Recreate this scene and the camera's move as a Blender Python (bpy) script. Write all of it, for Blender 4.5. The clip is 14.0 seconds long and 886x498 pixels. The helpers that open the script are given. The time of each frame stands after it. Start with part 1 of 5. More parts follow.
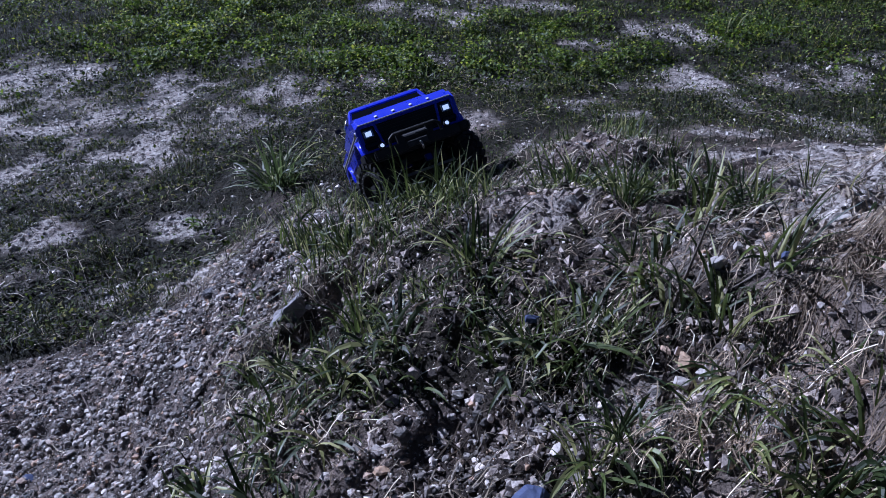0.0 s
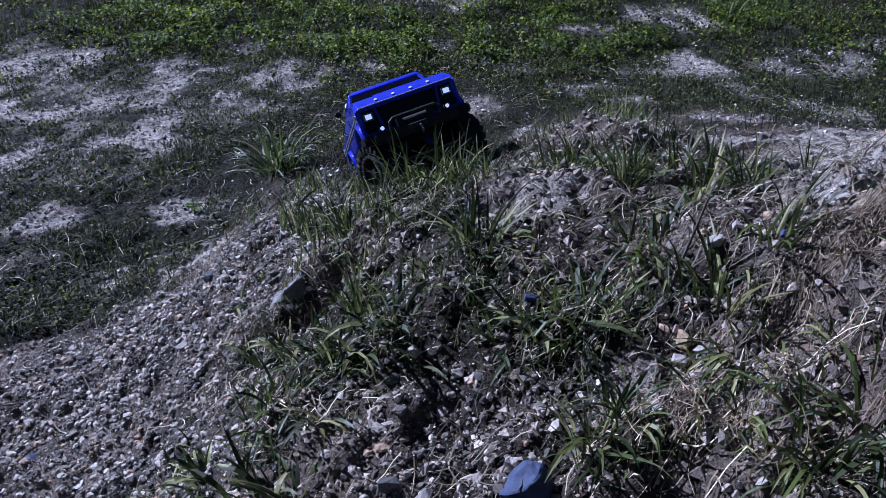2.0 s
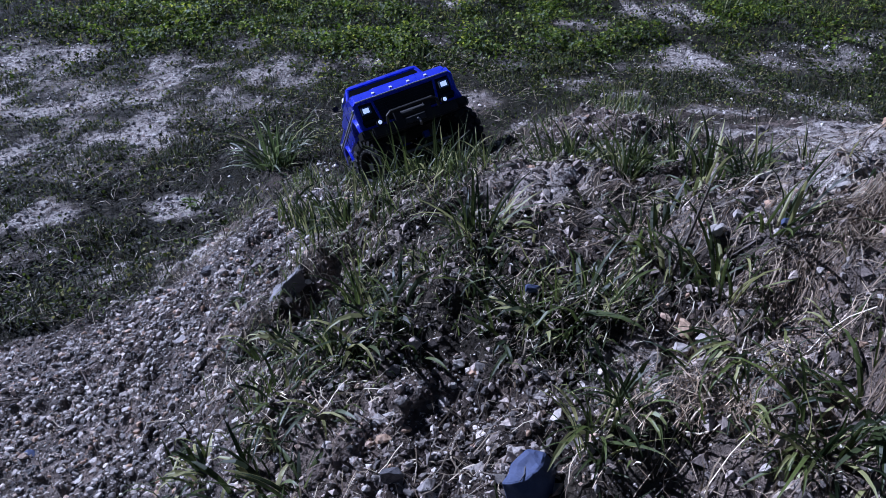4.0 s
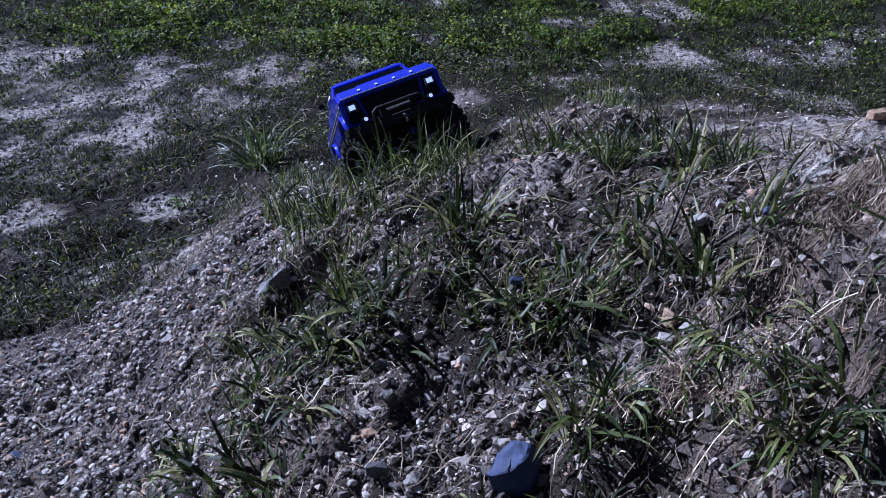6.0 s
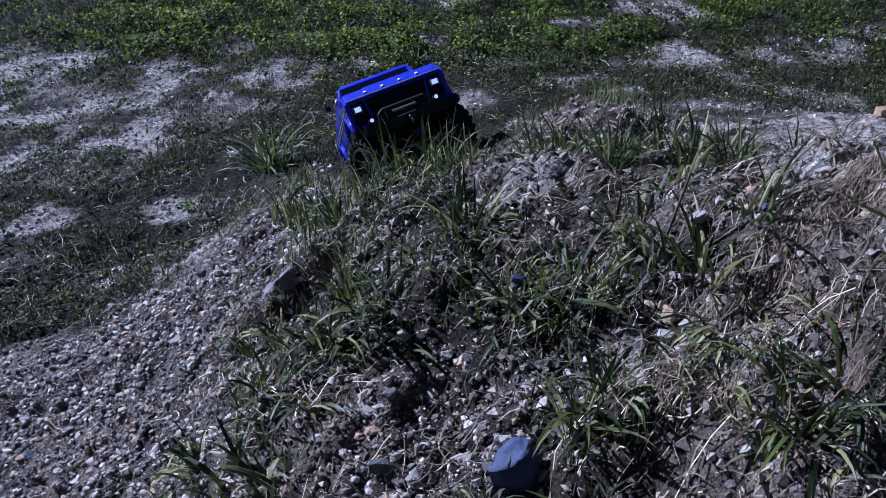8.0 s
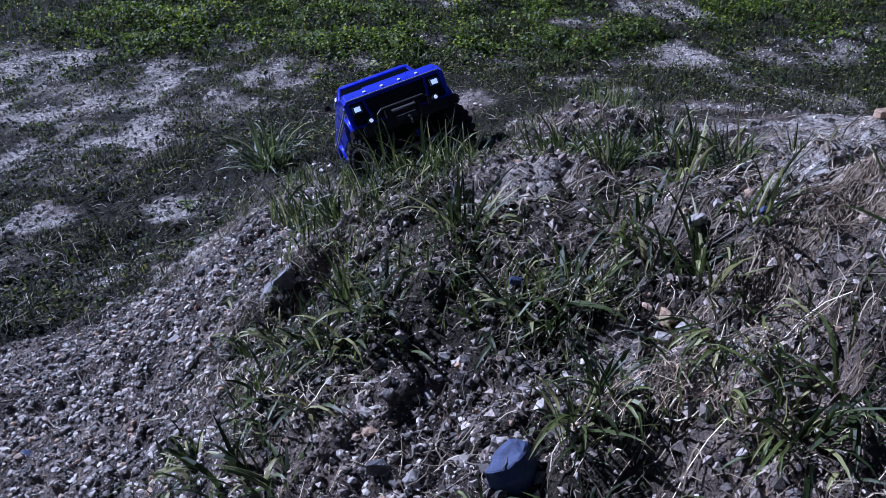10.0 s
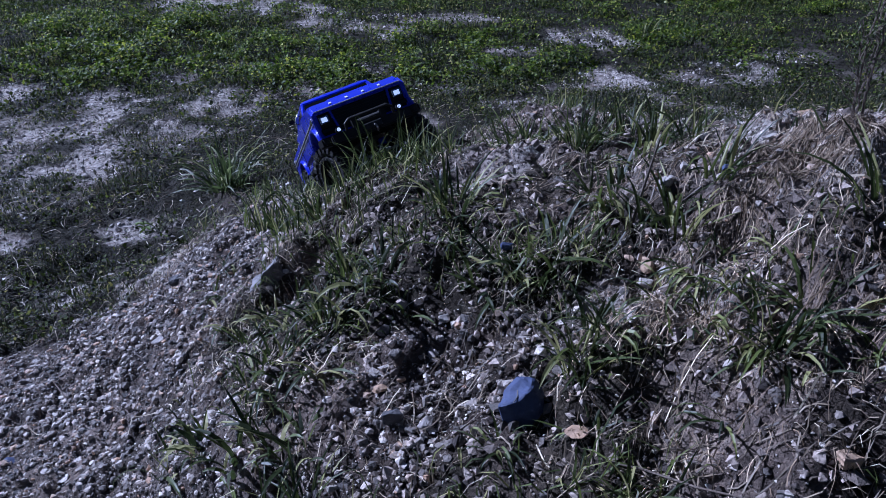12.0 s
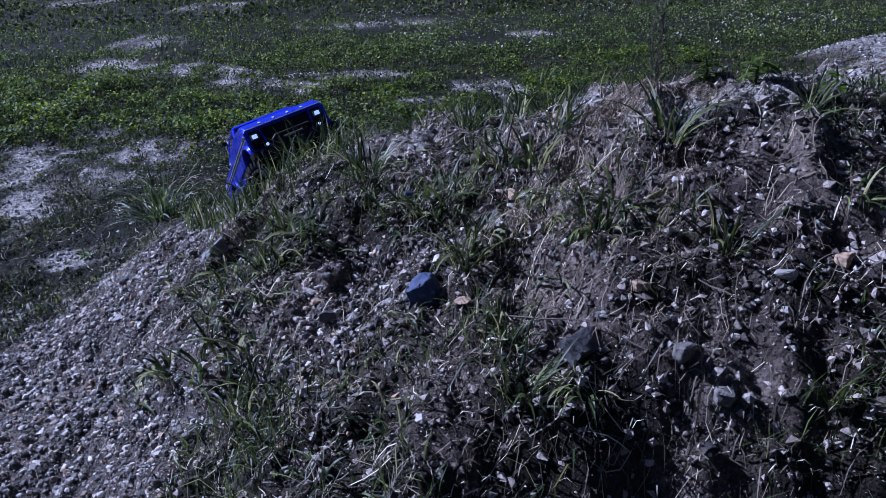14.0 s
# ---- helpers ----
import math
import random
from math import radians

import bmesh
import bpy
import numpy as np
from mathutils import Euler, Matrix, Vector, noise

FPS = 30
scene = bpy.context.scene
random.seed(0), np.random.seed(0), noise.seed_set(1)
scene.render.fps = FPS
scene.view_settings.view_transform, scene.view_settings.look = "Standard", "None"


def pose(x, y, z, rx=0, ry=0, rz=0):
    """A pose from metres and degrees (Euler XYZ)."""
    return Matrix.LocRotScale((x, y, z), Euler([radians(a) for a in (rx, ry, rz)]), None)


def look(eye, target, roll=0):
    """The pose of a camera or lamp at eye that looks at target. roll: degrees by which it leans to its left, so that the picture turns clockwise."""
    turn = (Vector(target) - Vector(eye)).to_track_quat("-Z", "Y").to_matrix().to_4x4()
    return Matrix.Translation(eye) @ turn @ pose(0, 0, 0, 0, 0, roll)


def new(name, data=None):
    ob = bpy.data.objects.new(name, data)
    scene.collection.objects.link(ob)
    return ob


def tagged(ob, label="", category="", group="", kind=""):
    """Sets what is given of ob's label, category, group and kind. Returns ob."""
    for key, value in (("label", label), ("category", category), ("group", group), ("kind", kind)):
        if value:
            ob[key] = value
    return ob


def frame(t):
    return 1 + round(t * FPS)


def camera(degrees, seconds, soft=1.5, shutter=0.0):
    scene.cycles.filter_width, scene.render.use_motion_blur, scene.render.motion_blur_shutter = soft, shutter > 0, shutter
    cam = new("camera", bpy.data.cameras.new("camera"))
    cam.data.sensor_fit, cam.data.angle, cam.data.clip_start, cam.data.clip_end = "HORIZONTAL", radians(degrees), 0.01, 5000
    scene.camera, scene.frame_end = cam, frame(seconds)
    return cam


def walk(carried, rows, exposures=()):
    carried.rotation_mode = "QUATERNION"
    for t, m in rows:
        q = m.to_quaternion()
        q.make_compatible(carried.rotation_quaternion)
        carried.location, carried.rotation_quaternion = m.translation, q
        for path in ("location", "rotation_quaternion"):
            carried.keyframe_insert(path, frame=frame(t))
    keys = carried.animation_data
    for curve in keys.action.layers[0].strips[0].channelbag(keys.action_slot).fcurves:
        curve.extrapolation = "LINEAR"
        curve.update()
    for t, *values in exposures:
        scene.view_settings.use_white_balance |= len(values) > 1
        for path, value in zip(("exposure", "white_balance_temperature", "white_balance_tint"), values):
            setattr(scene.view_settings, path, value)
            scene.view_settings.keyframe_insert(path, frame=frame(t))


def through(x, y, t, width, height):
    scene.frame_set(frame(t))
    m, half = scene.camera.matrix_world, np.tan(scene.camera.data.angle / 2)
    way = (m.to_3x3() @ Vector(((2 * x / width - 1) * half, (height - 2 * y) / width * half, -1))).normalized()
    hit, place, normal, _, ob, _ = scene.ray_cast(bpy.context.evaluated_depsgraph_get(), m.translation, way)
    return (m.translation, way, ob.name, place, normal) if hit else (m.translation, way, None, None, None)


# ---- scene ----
cam = camera(61.5, 14.0, soft=0.8)
PATH = [
    (0, (0.038, 0.01, 0.918), (-0.011, 1.768, -0.036), -0.2),
    (0.5, (0.042, 0.008, 0.915), (-0.008, 1.76, -0.049), -0.2),
    (1, (0.045, 0.006, 0.914), (-0.005, 1.752, -0.059), -0.1),
    (1.5, (0.042, -0.001, 0.91), (-0.009, 1.741, -0.07), -0.2),
    (2, (0.039, 0.004, 0.912), (-0.011, 1.745, -0.071), -0.2),
    (2.5, (0.036, 0.002, 0.91), (-0.012, 1.742, -0.074), -0.1),
    (5, (0.034, 0.002, 0.904), (0.008, 1.738, -0.088), -0.5),
    (5.5, (0.039, 0.003, 0.902), (0.022, 1.741, -0.088), -0.5),
    (6, (0.041, 0.0, 0.899), (0.026, 1.738, -0.091), -0.5),
    (6.5, (0.044, -0.001, 0.898), (0.025, 1.737, -0.091), -0.7),
    (7, (0.049, -0.003, 0.898), (0.019, 1.735, -0.09), -1.0),
    (7.5, (0.052, -0.005, 0.899), (0.013, 1.734, -0.088), -1.3),
    (8, (0.051, -0.007, 0.9), (0.005, 1.733, -0.086), -1.4),
    (10.5, (0.054, -0.006, 0.903), (0.013, 1.732, -0.085), -1.0),
    (11, (0.057, -0.014, 0.904), (0.031, 1.73, -0.075), -0.7),
    (11.5, (0.05, -0.036, 0.884), (0.083, 1.724, -0.065), -0.5),
    (12, (-0.015, -0.094, 0.87), (0.117, 1.687, -0.032), -0.7),
    (12.5, (-0.042, -0.17, 0.871), (0.18, 1.626, 0.019), -1.0),
    (13, (-0.017, -0.242, 0.855), (0.253, 1.564, 0.041), -0.9),
    (13.5, (0.006, -0.324, 0.84), (0.306, 1.49, 0.053), -1.0),
    (14, (-0.034, -0.375, 0.827), (0.31, 1.447, 0.078), -1.2),
]
walk(cam, [(t, look(eye, target, roll)) for t, eye, target, roll in PATH],
     exposures=[(0.0, 0.44, 4530, 25), (11.0, 0.40, 4450, 26), (14.0, 0.36, 4310, 28)])

# ---------------------------------------------------------------- light
SUN_WAY = Vector((-0.79, 0.52, 0.66)).normalized()      # towards the sun
world = bpy.data.worlds.new("sky")
scene.world = world
world.use_nodes = True
wn = world.node_tree.nodes
sky = wn.new("ShaderNodeTexSky")
sky.sky_type, sky.sun_disc = "NISHITA", False
sky.sun_elevation = math.asin(SUN_WAY.z)
sky.sun_rotation = math.atan2(SUN_WAY.x, SUN_WAY.y)
wn["Background"].inputs["Strength"].default_value = 0.012
world.node_tree.links.new(sky.outputs[0], wn["Background"].inputs["Color"])
sun_data = bpy.data.lights.new("sun", "SUN")
sun_data.energy, sun_data.angle, sun_data.color = 5.0, radians(0.55), (1.0, 0.925, 0.81)
sun = new("sun", sun_data)
sun.matrix_world = look(SUN_WAY * 30, (0, 0, 0))

# ---------------------------------------------------------------- materials


def material(name, colour, rough=0.7, metal=0.0, **more):
    """A principled material with its node tree; returns material, nodes, links and the shader."""
    m = bpy.data.materials.new(name)
    m.use_nodes = True
    n, l = m.node_tree.nodes, m.node_tree.links
    p = n["Principled BSDF"]
    p.inputs["Base Color"].default_value = (*colour, 1)
    p.inputs["Roughness"].default_value = rough
    p.inputs["Metallic"].default_value = metal
    for key, value in more.items():
        p.inputs[key.replace("_", " ")].default_value = value
    return m, n, l, p


def noise_node(n, l, coord, scale, detail=4.0, rough=0.6):
    t = n.new("ShaderNodeTexNoise")
    t.inputs["Scale"].default_value, t.inputs["Detail"].default_value = scale, detail
    t.inputs["Roughness"].default_value = rough
    l.new(coord, t.inputs["Vector"])
    return t.outputs["Fac"]


def ramp_node(n, l, fac, *stops):
    r = n.new("ShaderNodeValToRGB")
    e = r.color_ramp.elements
    while len(e) < len(stops):
        e.new(0.5)
    for k, (at, c) in zip(e, stops):
        k.position, k.color = at, (*c, 1)
    l.new(fac, r.inputs["Fac"])
    return r.outputs["Color"]


def mix_node(n, l, fac, a, b, mode="MIX"):
    x = n.new("ShaderNodeMix")
    x.data_type, x.blend_type = "RGBA", mode
    for value, slot in ((fac, x.inputs[0]), (a, x.inputs[6]), (b, x.inputs[7])):
        if isinstance(value, (int, float)):
            slot.default_value = value
        elif isinstance(value, tuple):
            slot.default_value = (*value, 1)
        else:
            l.new(value, slot)
    return x.outputs[2]


def bump_node(n, l, height, strength, distance, normal=None):
    b = n.new("ShaderNodeBump")
    b.inputs["Strength"].default_value, b.inputs["Distance"].default_value = strength, distance
    l.new(height, b.inputs["Height"])
    if normal is not None:
        l.new(normal, b.inputs["Normal"])
    return b.outputs["Normal"]


def make_soil():
    m, n, l, p = material("soil", (0.25, 0.2, 0.17), 0.85, Specular_IOR_Level=0.12)
    place = n.new("ShaderNodeTexCoord").outputs["Object"]
    green = n.new("ShaderNodeAttribute")
    green.attribute_name = "green"
    big = noise_node(n, l, place, 6.0, 6)
    fine = noise_node(n, l, place, 60, 6, 0.7)
    earth = ramp_node(n, l, big, (0.32, (0.036, 0.029, 0.025)), (0.48, (0.13, 0.107, 0.092)), (0.66, (0.34, 0.285, 0.245)))
    earth = mix_node(n, l, 0.75, earth, ramp_node(n, l, fine, (0.3, (0.35, 0.33, 0.32)), (0.55, (0.95, 0.93, 0.9)), (0.75, (1.5, 1.45, 1.4))), "MULTIPLY")
    grit = n.new("ShaderNodeTexVoronoi")
    grit.inputs["Scale"].default_value = 130
    l.new(place, grit.inputs["Vector"])
    stones = ramp_node(n, l, grit.outputs["Color"], (0.0, (0.30, 0.28, 0.28)), (0.5, (0.9, 0.87, 0.85)), (1.0, (2.1, 1.95, 1.8)))
    earth = mix_node(n, l, 0.6, earth, stones, "MULTIPLY")
    crust = n.new("ShaderNodeAttribute")
    crust.attribute_name = "crust"
    pale = ramp_node(n, l, fine, (0.32, (0.26, 0.225, 0.195)), (0.47, (0.72, 0.645, 0.57)), (0.62, (0.92, 0.85, 0.77)))
    flake = ramp_node(n, l, noise_node(n, l, place, 26, 9, 0.85), (0.44, (0, 0, 0)), (0.49, (1, 1, 1)))
    earth = mix_node(n, l, mix_node(n, l, 1.0, crust.outputs["Color"], flake, "MULTIPLY"), earth, pale)
    # litter colour, darkened almost to black for the shade under the plants
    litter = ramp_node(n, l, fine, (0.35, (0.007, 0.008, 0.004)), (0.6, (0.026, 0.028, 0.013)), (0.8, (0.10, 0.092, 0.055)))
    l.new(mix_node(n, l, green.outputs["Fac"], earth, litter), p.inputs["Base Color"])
    rough = noise_node(n, l, place, 25, 3)
    l.new(ramp_node(n, l, rough, (0.3, (0.70, 0.70, 0.70)), (0.7, (0.95, 0.95, 0.95))), p.inputs["Roughness"])
    b = bump_node(n, l, grit.outputs["Distance"], 1.0, 0.010)
    l.new(bump_node(n, l, fine, 1.0, 0.024, b), p.inputs["Normal"])
    return m


def make_leaf(name, dark, light, yellow, through=0.42, rough=0.42):
    """Leaf or blade: colour by single blade, with light shining through."""
    m, n, l, p = material(name, dark, rough)
    geo = n.new("ShaderNodeNewGeometry")
    place = n.new("ShaderNodeTexCoord").outputs["Object"]
    patch = noise_node(n, l, place, 3.0, 3)
    half = tuple(0.6 * a + 0.4 * b for a, b in zip(dark, light))
    c = ramp_node(n, l, geo.outputs["Random Per Island"], (0.0, dark), (0.5, half), (0.84, light), (0.96, yellow))
    c = mix_node(n, l, 0.6, c, ramp_node(n, l, patch, (0.3, (0.5, 0.55, 0.5)), (0.7, (1.25, 1.2, 1.0))), "MULTIPLY")
    l.new(c, p.inputs["Base Color"])
    p.inputs["Specular IOR Level"].default_value = 0.5
    t = n.new("ShaderNodeBsdfTranslucent")
    l.new(c, t.inputs["Color"])
    x = n.new("ShaderNodeMixShader")
    x.inputs[0].default_value = through
    l.new(p.outputs[0], x.inputs[1])
    l.new(t.outputs[0], x.inputs[2])
    l.new(x.outputs[0], n["Material Output"].inputs["Surface"])
    return m


def make_rock(name, dark, mid, light, island=False, scale=40.0, rough=0.55, odd=None, relief=0.9):
    m, n, l, p = material(name, mid, rough)
    place = n.new("ShaderNodeTexCoord").outputs["Object"]
    if island:
        each = n.new("ShaderNodeNewGeometry").outputs["Random Per Island"]
    else:
        each = n.new("ShaderNodeObjectInfo").outputs["Random"]
    c = ramp_node(n, l, each, (0.0, dark), (0.5, mid), (0.88, light), (0.97, odd or light))
    grain = noise_node(n, l, place, scale, 6, 0.7)
    c = mix_node(n, l, 0.8, c, ramp_node(n, l, grain, (0.3, (0.55, 0.55, 0.55)), (0.7, (1.3, 1.28, 1.25))), "MULTIPLY")
    l.new(c, p.inputs["Base Color"])
    l.new(bump_node(n, l, grain, relief, 0.006), p.inputs["Normal"])
    return m


def make_plain(name, colour, rough, metal=0.0, grain=0.25, scale=120.0, **more):
    """A made surface with faint dust and scratches."""
    m, n, l, p = material(name, colour, rough, metal, **more)
    place = n.new("ShaderNodeTexCoord").outputs["Object"]
    f = noise_node(n, l, place, scale, 4)
    g = noise_node(n, l, place, scale * 0.12, 3)
    c = mix_node(n, l, grain, colour, ramp_node(n, l, f, (0.35, tuple(v * 0.6 for v in colour)), (0.7, tuple(min(1, v * 1.35 + 0.004) for v in colour))))
    l.new(c, p.inputs["Base Color"])
    l.new(ramp_node(n, l, g, (0.3, (rough * 0.8,) * 3), (0.7, (min(1, rough * 1.25),) * 3)), p.inputs["Roughness"])
    return m


SOIL = make_soil()
GRASS = make_leaf("grass_blade", (0.016, 0.028, 0.010), (0.165, 0.205, 0.050), (0.50, 0.48, 0.22), 0.40, 0.50)
LAWN = make_leaf("low_grass", (0.009, 0.015, 0.004), (0.105, 0.142, 0.020), (0.34, 0.32, 0.10), 0.35, 0.8)
CLOVER = make_leaf("clover_leaf", (0.034, 0.070, 0.006), (0.205, 0.285, 0.018), (0.46, 0.50, 0.05), 0.45, 0.62)
LUSHLEAF = make_leaf("field_leaf", (0.014, 0.032, 0.006), (0.185, 0.255, 0.036), (0.50, 0.54, 0.14), 0.4, 0.7)
TUFT = make_leaf("tuft_blade", (0.05, 0.075, 0.025), (0.19, 0.235, 0.08), (0.45, 0.44, 0.24), 0.45, 0.48)
BRUSH = make_leaf("dull_weed", (0.016, 0.020, 0.009), (0.05, 0.055, 0.025), (0.13, 0.11, 0.06), 0.2, 0.7)
STRAW = make_leaf("dry_straw", (0.050, 0.039, 0.029), (0.46, 0.375, 0.28), (0.84, 0.75, 0.61), 0.15, 0.58)
THATCH = make_leaf("root_thatch", (0.07, 0.050, 0.036), (0.40, 0.30, 0.21), (0.74, 0.60, 0.46), 0.1, 0.7)
FLUFF = make_leaf("pale_flower", (0.5, 0.5, 0.42), (0.62, 0.62, 0.55), (0.6, 0.55, 0.2), 0.2, 0.8)
GRAVEL = make_rock("gravel", (0.032, 0.028, 0.025), (0.27, 0.237, 0.208), (0.86, 0.78, 0.70), True, 90, 0.50, (0.55, 0.37, 0.24))
CHIPS = make_rock("pale_chips", (0.10, 0.088, 0.078), (0.50, 0.45, 0.405), (0.88, 0.82, 0.75), True, 60, 0.65)
CLOD = make_rock("earth_clod", (0.055, 0.045, 0.039), (0.27, 0.225, 0.192), (0.60, 0.51, 0.44), True, 120, 0.9)
STONE = make_rock("stone", (0.09, 0.08, 0.08), (0.20, 0.18, 0.17), (0.36, 0.33, 0.30), False, 60, 0.55, (0.42, 0.31, 0.22))
SLATE = make_rock("blue_grey_stone", (0.050, 0.066, 0.140), (0.056, 0.073, 0.152), (0.062, 0.080, 0.165), False, 90, 0.8, None, 0.22)
PALE = make_rock("pale_stone", (0.42, 0.39, 0.35), (0.45, 0.41, 0.37), (0.48, 0.44, 0.40), False, 70)
CLAYLUMP = make_rock("dry_clay", (0.20, 0.18, 0.165), (0.22, 0.195, 0.175), (0.24, 0.215, 0.195), False, 130, 0.9)
TAN = make_rock("tan_stone", (0.42, 0.28, 0.17), (0.46, 0.31, 0.19), (0.50, 0.36, 0.24), False, 70)
GREY = make_rock("grey_stone", (0.17, 0.16, 0.165), (0.185, 0.175, 0.18), (0.20, 0.19, 0.195), False, 55, 0.6)
DARKSTONE = make_rock("dark_stone", (0.06, 0.058, 0.065), (0.07, 0.068, 0.075), (0.085, 0.08, 0.085), False, 70)
WOOD = make_rock("grey_wood", (0.12, 0.095, 0.075), (0.15, 0.12, 0.095), (0.18, 0.145, 0.115), False, 50, 0.8)
PAINT = make_plain("blue_paint", (0.034, 0.040, 0.62), 0.30, 0.20, 0.3, 400, Coat_Weight=0.7, Coat_Roughness=0.10)
BLACK = make_plain("black_plastic", (0.007, 0.007, 0.008), 0.6, 0.0, 0.5)
RUBBER = make_plain("tyre_rubber", (0.011, 0.011, 0.012), 0.85, 0.0, 0.6)
GLASS = make_plain("smoked_window", (0.004, 0.004, 0.006), 0.12, 0.0, 0.2)
SILVER = make_plain("silver_trim", (0.62, 0.63, 0.65), 0.35, 0.4, 0.2)
CHROME = make_plain("chrome", (0.75, 0.75, 0.77), 0.16, 1.0, 0.2)
STEEL = make_plain("dull_steel", (0.30, 0.29, 0.28), 0.45, 0.9, 0.5)
GREASED = make_plain("dark_metal", (0.05, 0.05, 0.05), 0.5, 0.6, 0.5)
ANODISED = make_plain("blue_anodised", (0.04, 0.07, 0.45), 0.35, 0.8, 0.3)
WHITE = make_plain("white_print", (0.7, 0.7, 0.72), 0.5, 0.0, 0.2)
LAMP, _n, _l, _p = material("lit_lamp", (0.9, 0.92, 1.0), 0.2)
_p.inputs["Emission Color"].default_value = (0.9, 0.95, 1.0, 1)
_p.inputs["Emission Strength"].default_value = 0.45

# ---------------------------------------------------------------- shape of the land
TABLE = np.random.default_rng(11).random((256, 256))


def value_noise(x, y, size, seed):
    x, y = np.asarray(x, float) / size + 37.1 * seed, np.asarray(y, float) / size + 11.7 * seed
    xi, yi = np.floor(x).astype(int), np.floor(y).astype(int)
    u, v = x - xi, y - yi
    u, v = u * u * (3 - 2 * u), v * v * (3 - 2 * v)
    a, b = TABLE[xi & 255, yi & 255], TABLE[(xi + 1) & 255, yi & 255]
    c, d = TABLE[xi & 255, (yi + 1) & 255], TABLE[(xi + 1) & 255, (yi + 1) & 255]
    return (a * (1 - u) + b * u) * (1 - v) + (c * (1 - u) + d * u) * v


def fbm(x, y, size, octaves, seed):
    total, weight = 0.0, 0.0
    for k in range(octaves):
        total = total + value_noise(x, y, size / 2 ** k, seed + k) / 1.8 ** k
        weight += 1 / 1.8 ** k
    return total / weight


# forms of the land: x, y, two spreads, turn, height
BULK = [
    (0.344, 0.536, 0.207, 0.198, 0.488, 0.243),
    (-0.525, 0.899, 0.470, 0.193, 1.158, 0.092),
    (0.688, 0.484, 0.250, 0.314, -0.047, 0.269),
    (0.067, 0.787, 0.239, 0.195, 0.249, 0.208),
    (0.204, 0.171, 0.428, 0.197, -0.288, 0.214),
    (0.895, 1.446, 0.642, 0.446, -1.415, 0.256),
    (-0.178, 1.049, 0.180, 0.609, 0.195, 0.222),
    (1.351, 0.622, 0.695, 0.522, 0.883, 0.405),
    (0.278, 1.247, 0.357, 0.199, -1.530, 0.328),
]
CREST = [
    (0.055, 1.019, 0.075, 0.075, 0.0, 0.049),        # uneven back of the crest
    (0.205, 1.127, 0.075, 0.075, 0.0, 0.033),
    (-0.092, 1.263, 0.075, 0.075, 0.0, 0.035),
    (0.058, 1.371, 0.075, 0.075, 0.0, 0.063),
    (0.145, 0.840, 0.065, 0.050, 0.0, 0.032),        # pale knob and shoulder of the crest
    (-0.060, 0.905, 0.110, 0.070, 0.0, 0.036),
]
BEDS = [
    (-0.186, 1.633, 0.060, 0.060, 0.0, -0.062),       # the four wheels' beds
    (-0.033, 1.691, 0.060, 0.060, 0.0, 0.009),
    (-0.120, 1.362, 0.060, 0.060, 0.0, -0.020),
    (0.033, 1.420, 0.060, 0.060, 0.0, -0.028),
]
DENTS = [
    (-0.130, 0.540, 0.080, 0.080, 0.0, 0.026),
    (0.580, 0.450, 0.080, 0.070, 0.0, 0.028),
    (0.200, 0.580, 0.090, 0.090, 0.0, -0.014),
    (-0.550, 1.720, 0.200, 0.200, 0.0, -0.020),
    (0.420, -0.030, 0.170, 0.095, -0.2, -0.130),     # hollows at the foot
    (0.170, 0.070, 0.150, 0.085, 0.0, -0.110),
    (0.405, 0.590, 0.060, 0.028, 0.35, 0.010),        # lip of the clay ridge
    (1.020, 0.840, 0.150, 0.130, 0.0, 0.095),         # clay hump at the end of the ridge
    (-0.128, 0.838, 0.052, 0.030, 0.9, -0.110),      # hole beside the buried rock
    (4.050, 4.300, 0.480, 0.280, 0.2, 0.210),        # low heap out in the field
]
HUMPS = BULK + CREST + BEDS + DENTS


def land(x, y, rough=True):
    x, y = np.asarray(x, float), np.asarray(y, float)
    z = np.zeros_like(x)
    for cx, cy, sx, sy, r, a in HUMPS:
        u = (x - cx) * math.cos(r) + (y - cy) * math.sin(r)
        v = (y - cy) * math.cos(r) - (x - cx) * math.sin(r)
        z = z + a * np.exp(-0.5 * ((u / sx) ** 2 + (v / sy) ** 2))
    if rough:
        near = 1 / (1 + (np.hypot(x, y - 0.7) / 2.5) ** 2)
        pile = np.clip(z / 0.25, 0, 1)
        z = z + (fbm(x, y, 0.6, 3, 3) - 0.5) * 0.05 * (1 - pile * 0.7)
        z = z + (fbm(x, y, 0.10, 3, 7) - 0.5) * 0.052 * (0.35 + pile * 0.65) * near
        z = z + (fbm(x, y, 0.034, 3, 9) - 0.5) * 0.036 * near * (1 + 0.2 * pile)
        z = z + (fbm(x, y, 0.075, 4, 13) - 0.5) * 0.040 * np.exp(-((x - 0.22) / 0.36) ** 2 - ((y - 0.42) / 0.34) ** 2)
    return z


def blob(x, y, spots):
    """1 inside any of the ellipses (x, y, rx, ry), fading to 0 with a ragged rim."""
    wx, wy = (fbm(x, y, 0.35, 4, 21) - 0.5) * 0.8, (fbm(x, y, 0.35, 4, 27) - 0.5) * 0.8
    best = np.zeros_like(np.asarray(x, float))
    for cx, cy, rx, ry in spots:
        q = np.hypot((x + wx * min(1, rx * 2) - cx) / rx, (y + wy * min(1, ry * 2) - cy) / ry)
        best = np.maximum(best, np.clip((1.25 - q) / 0.4, 0, 1))
    return best


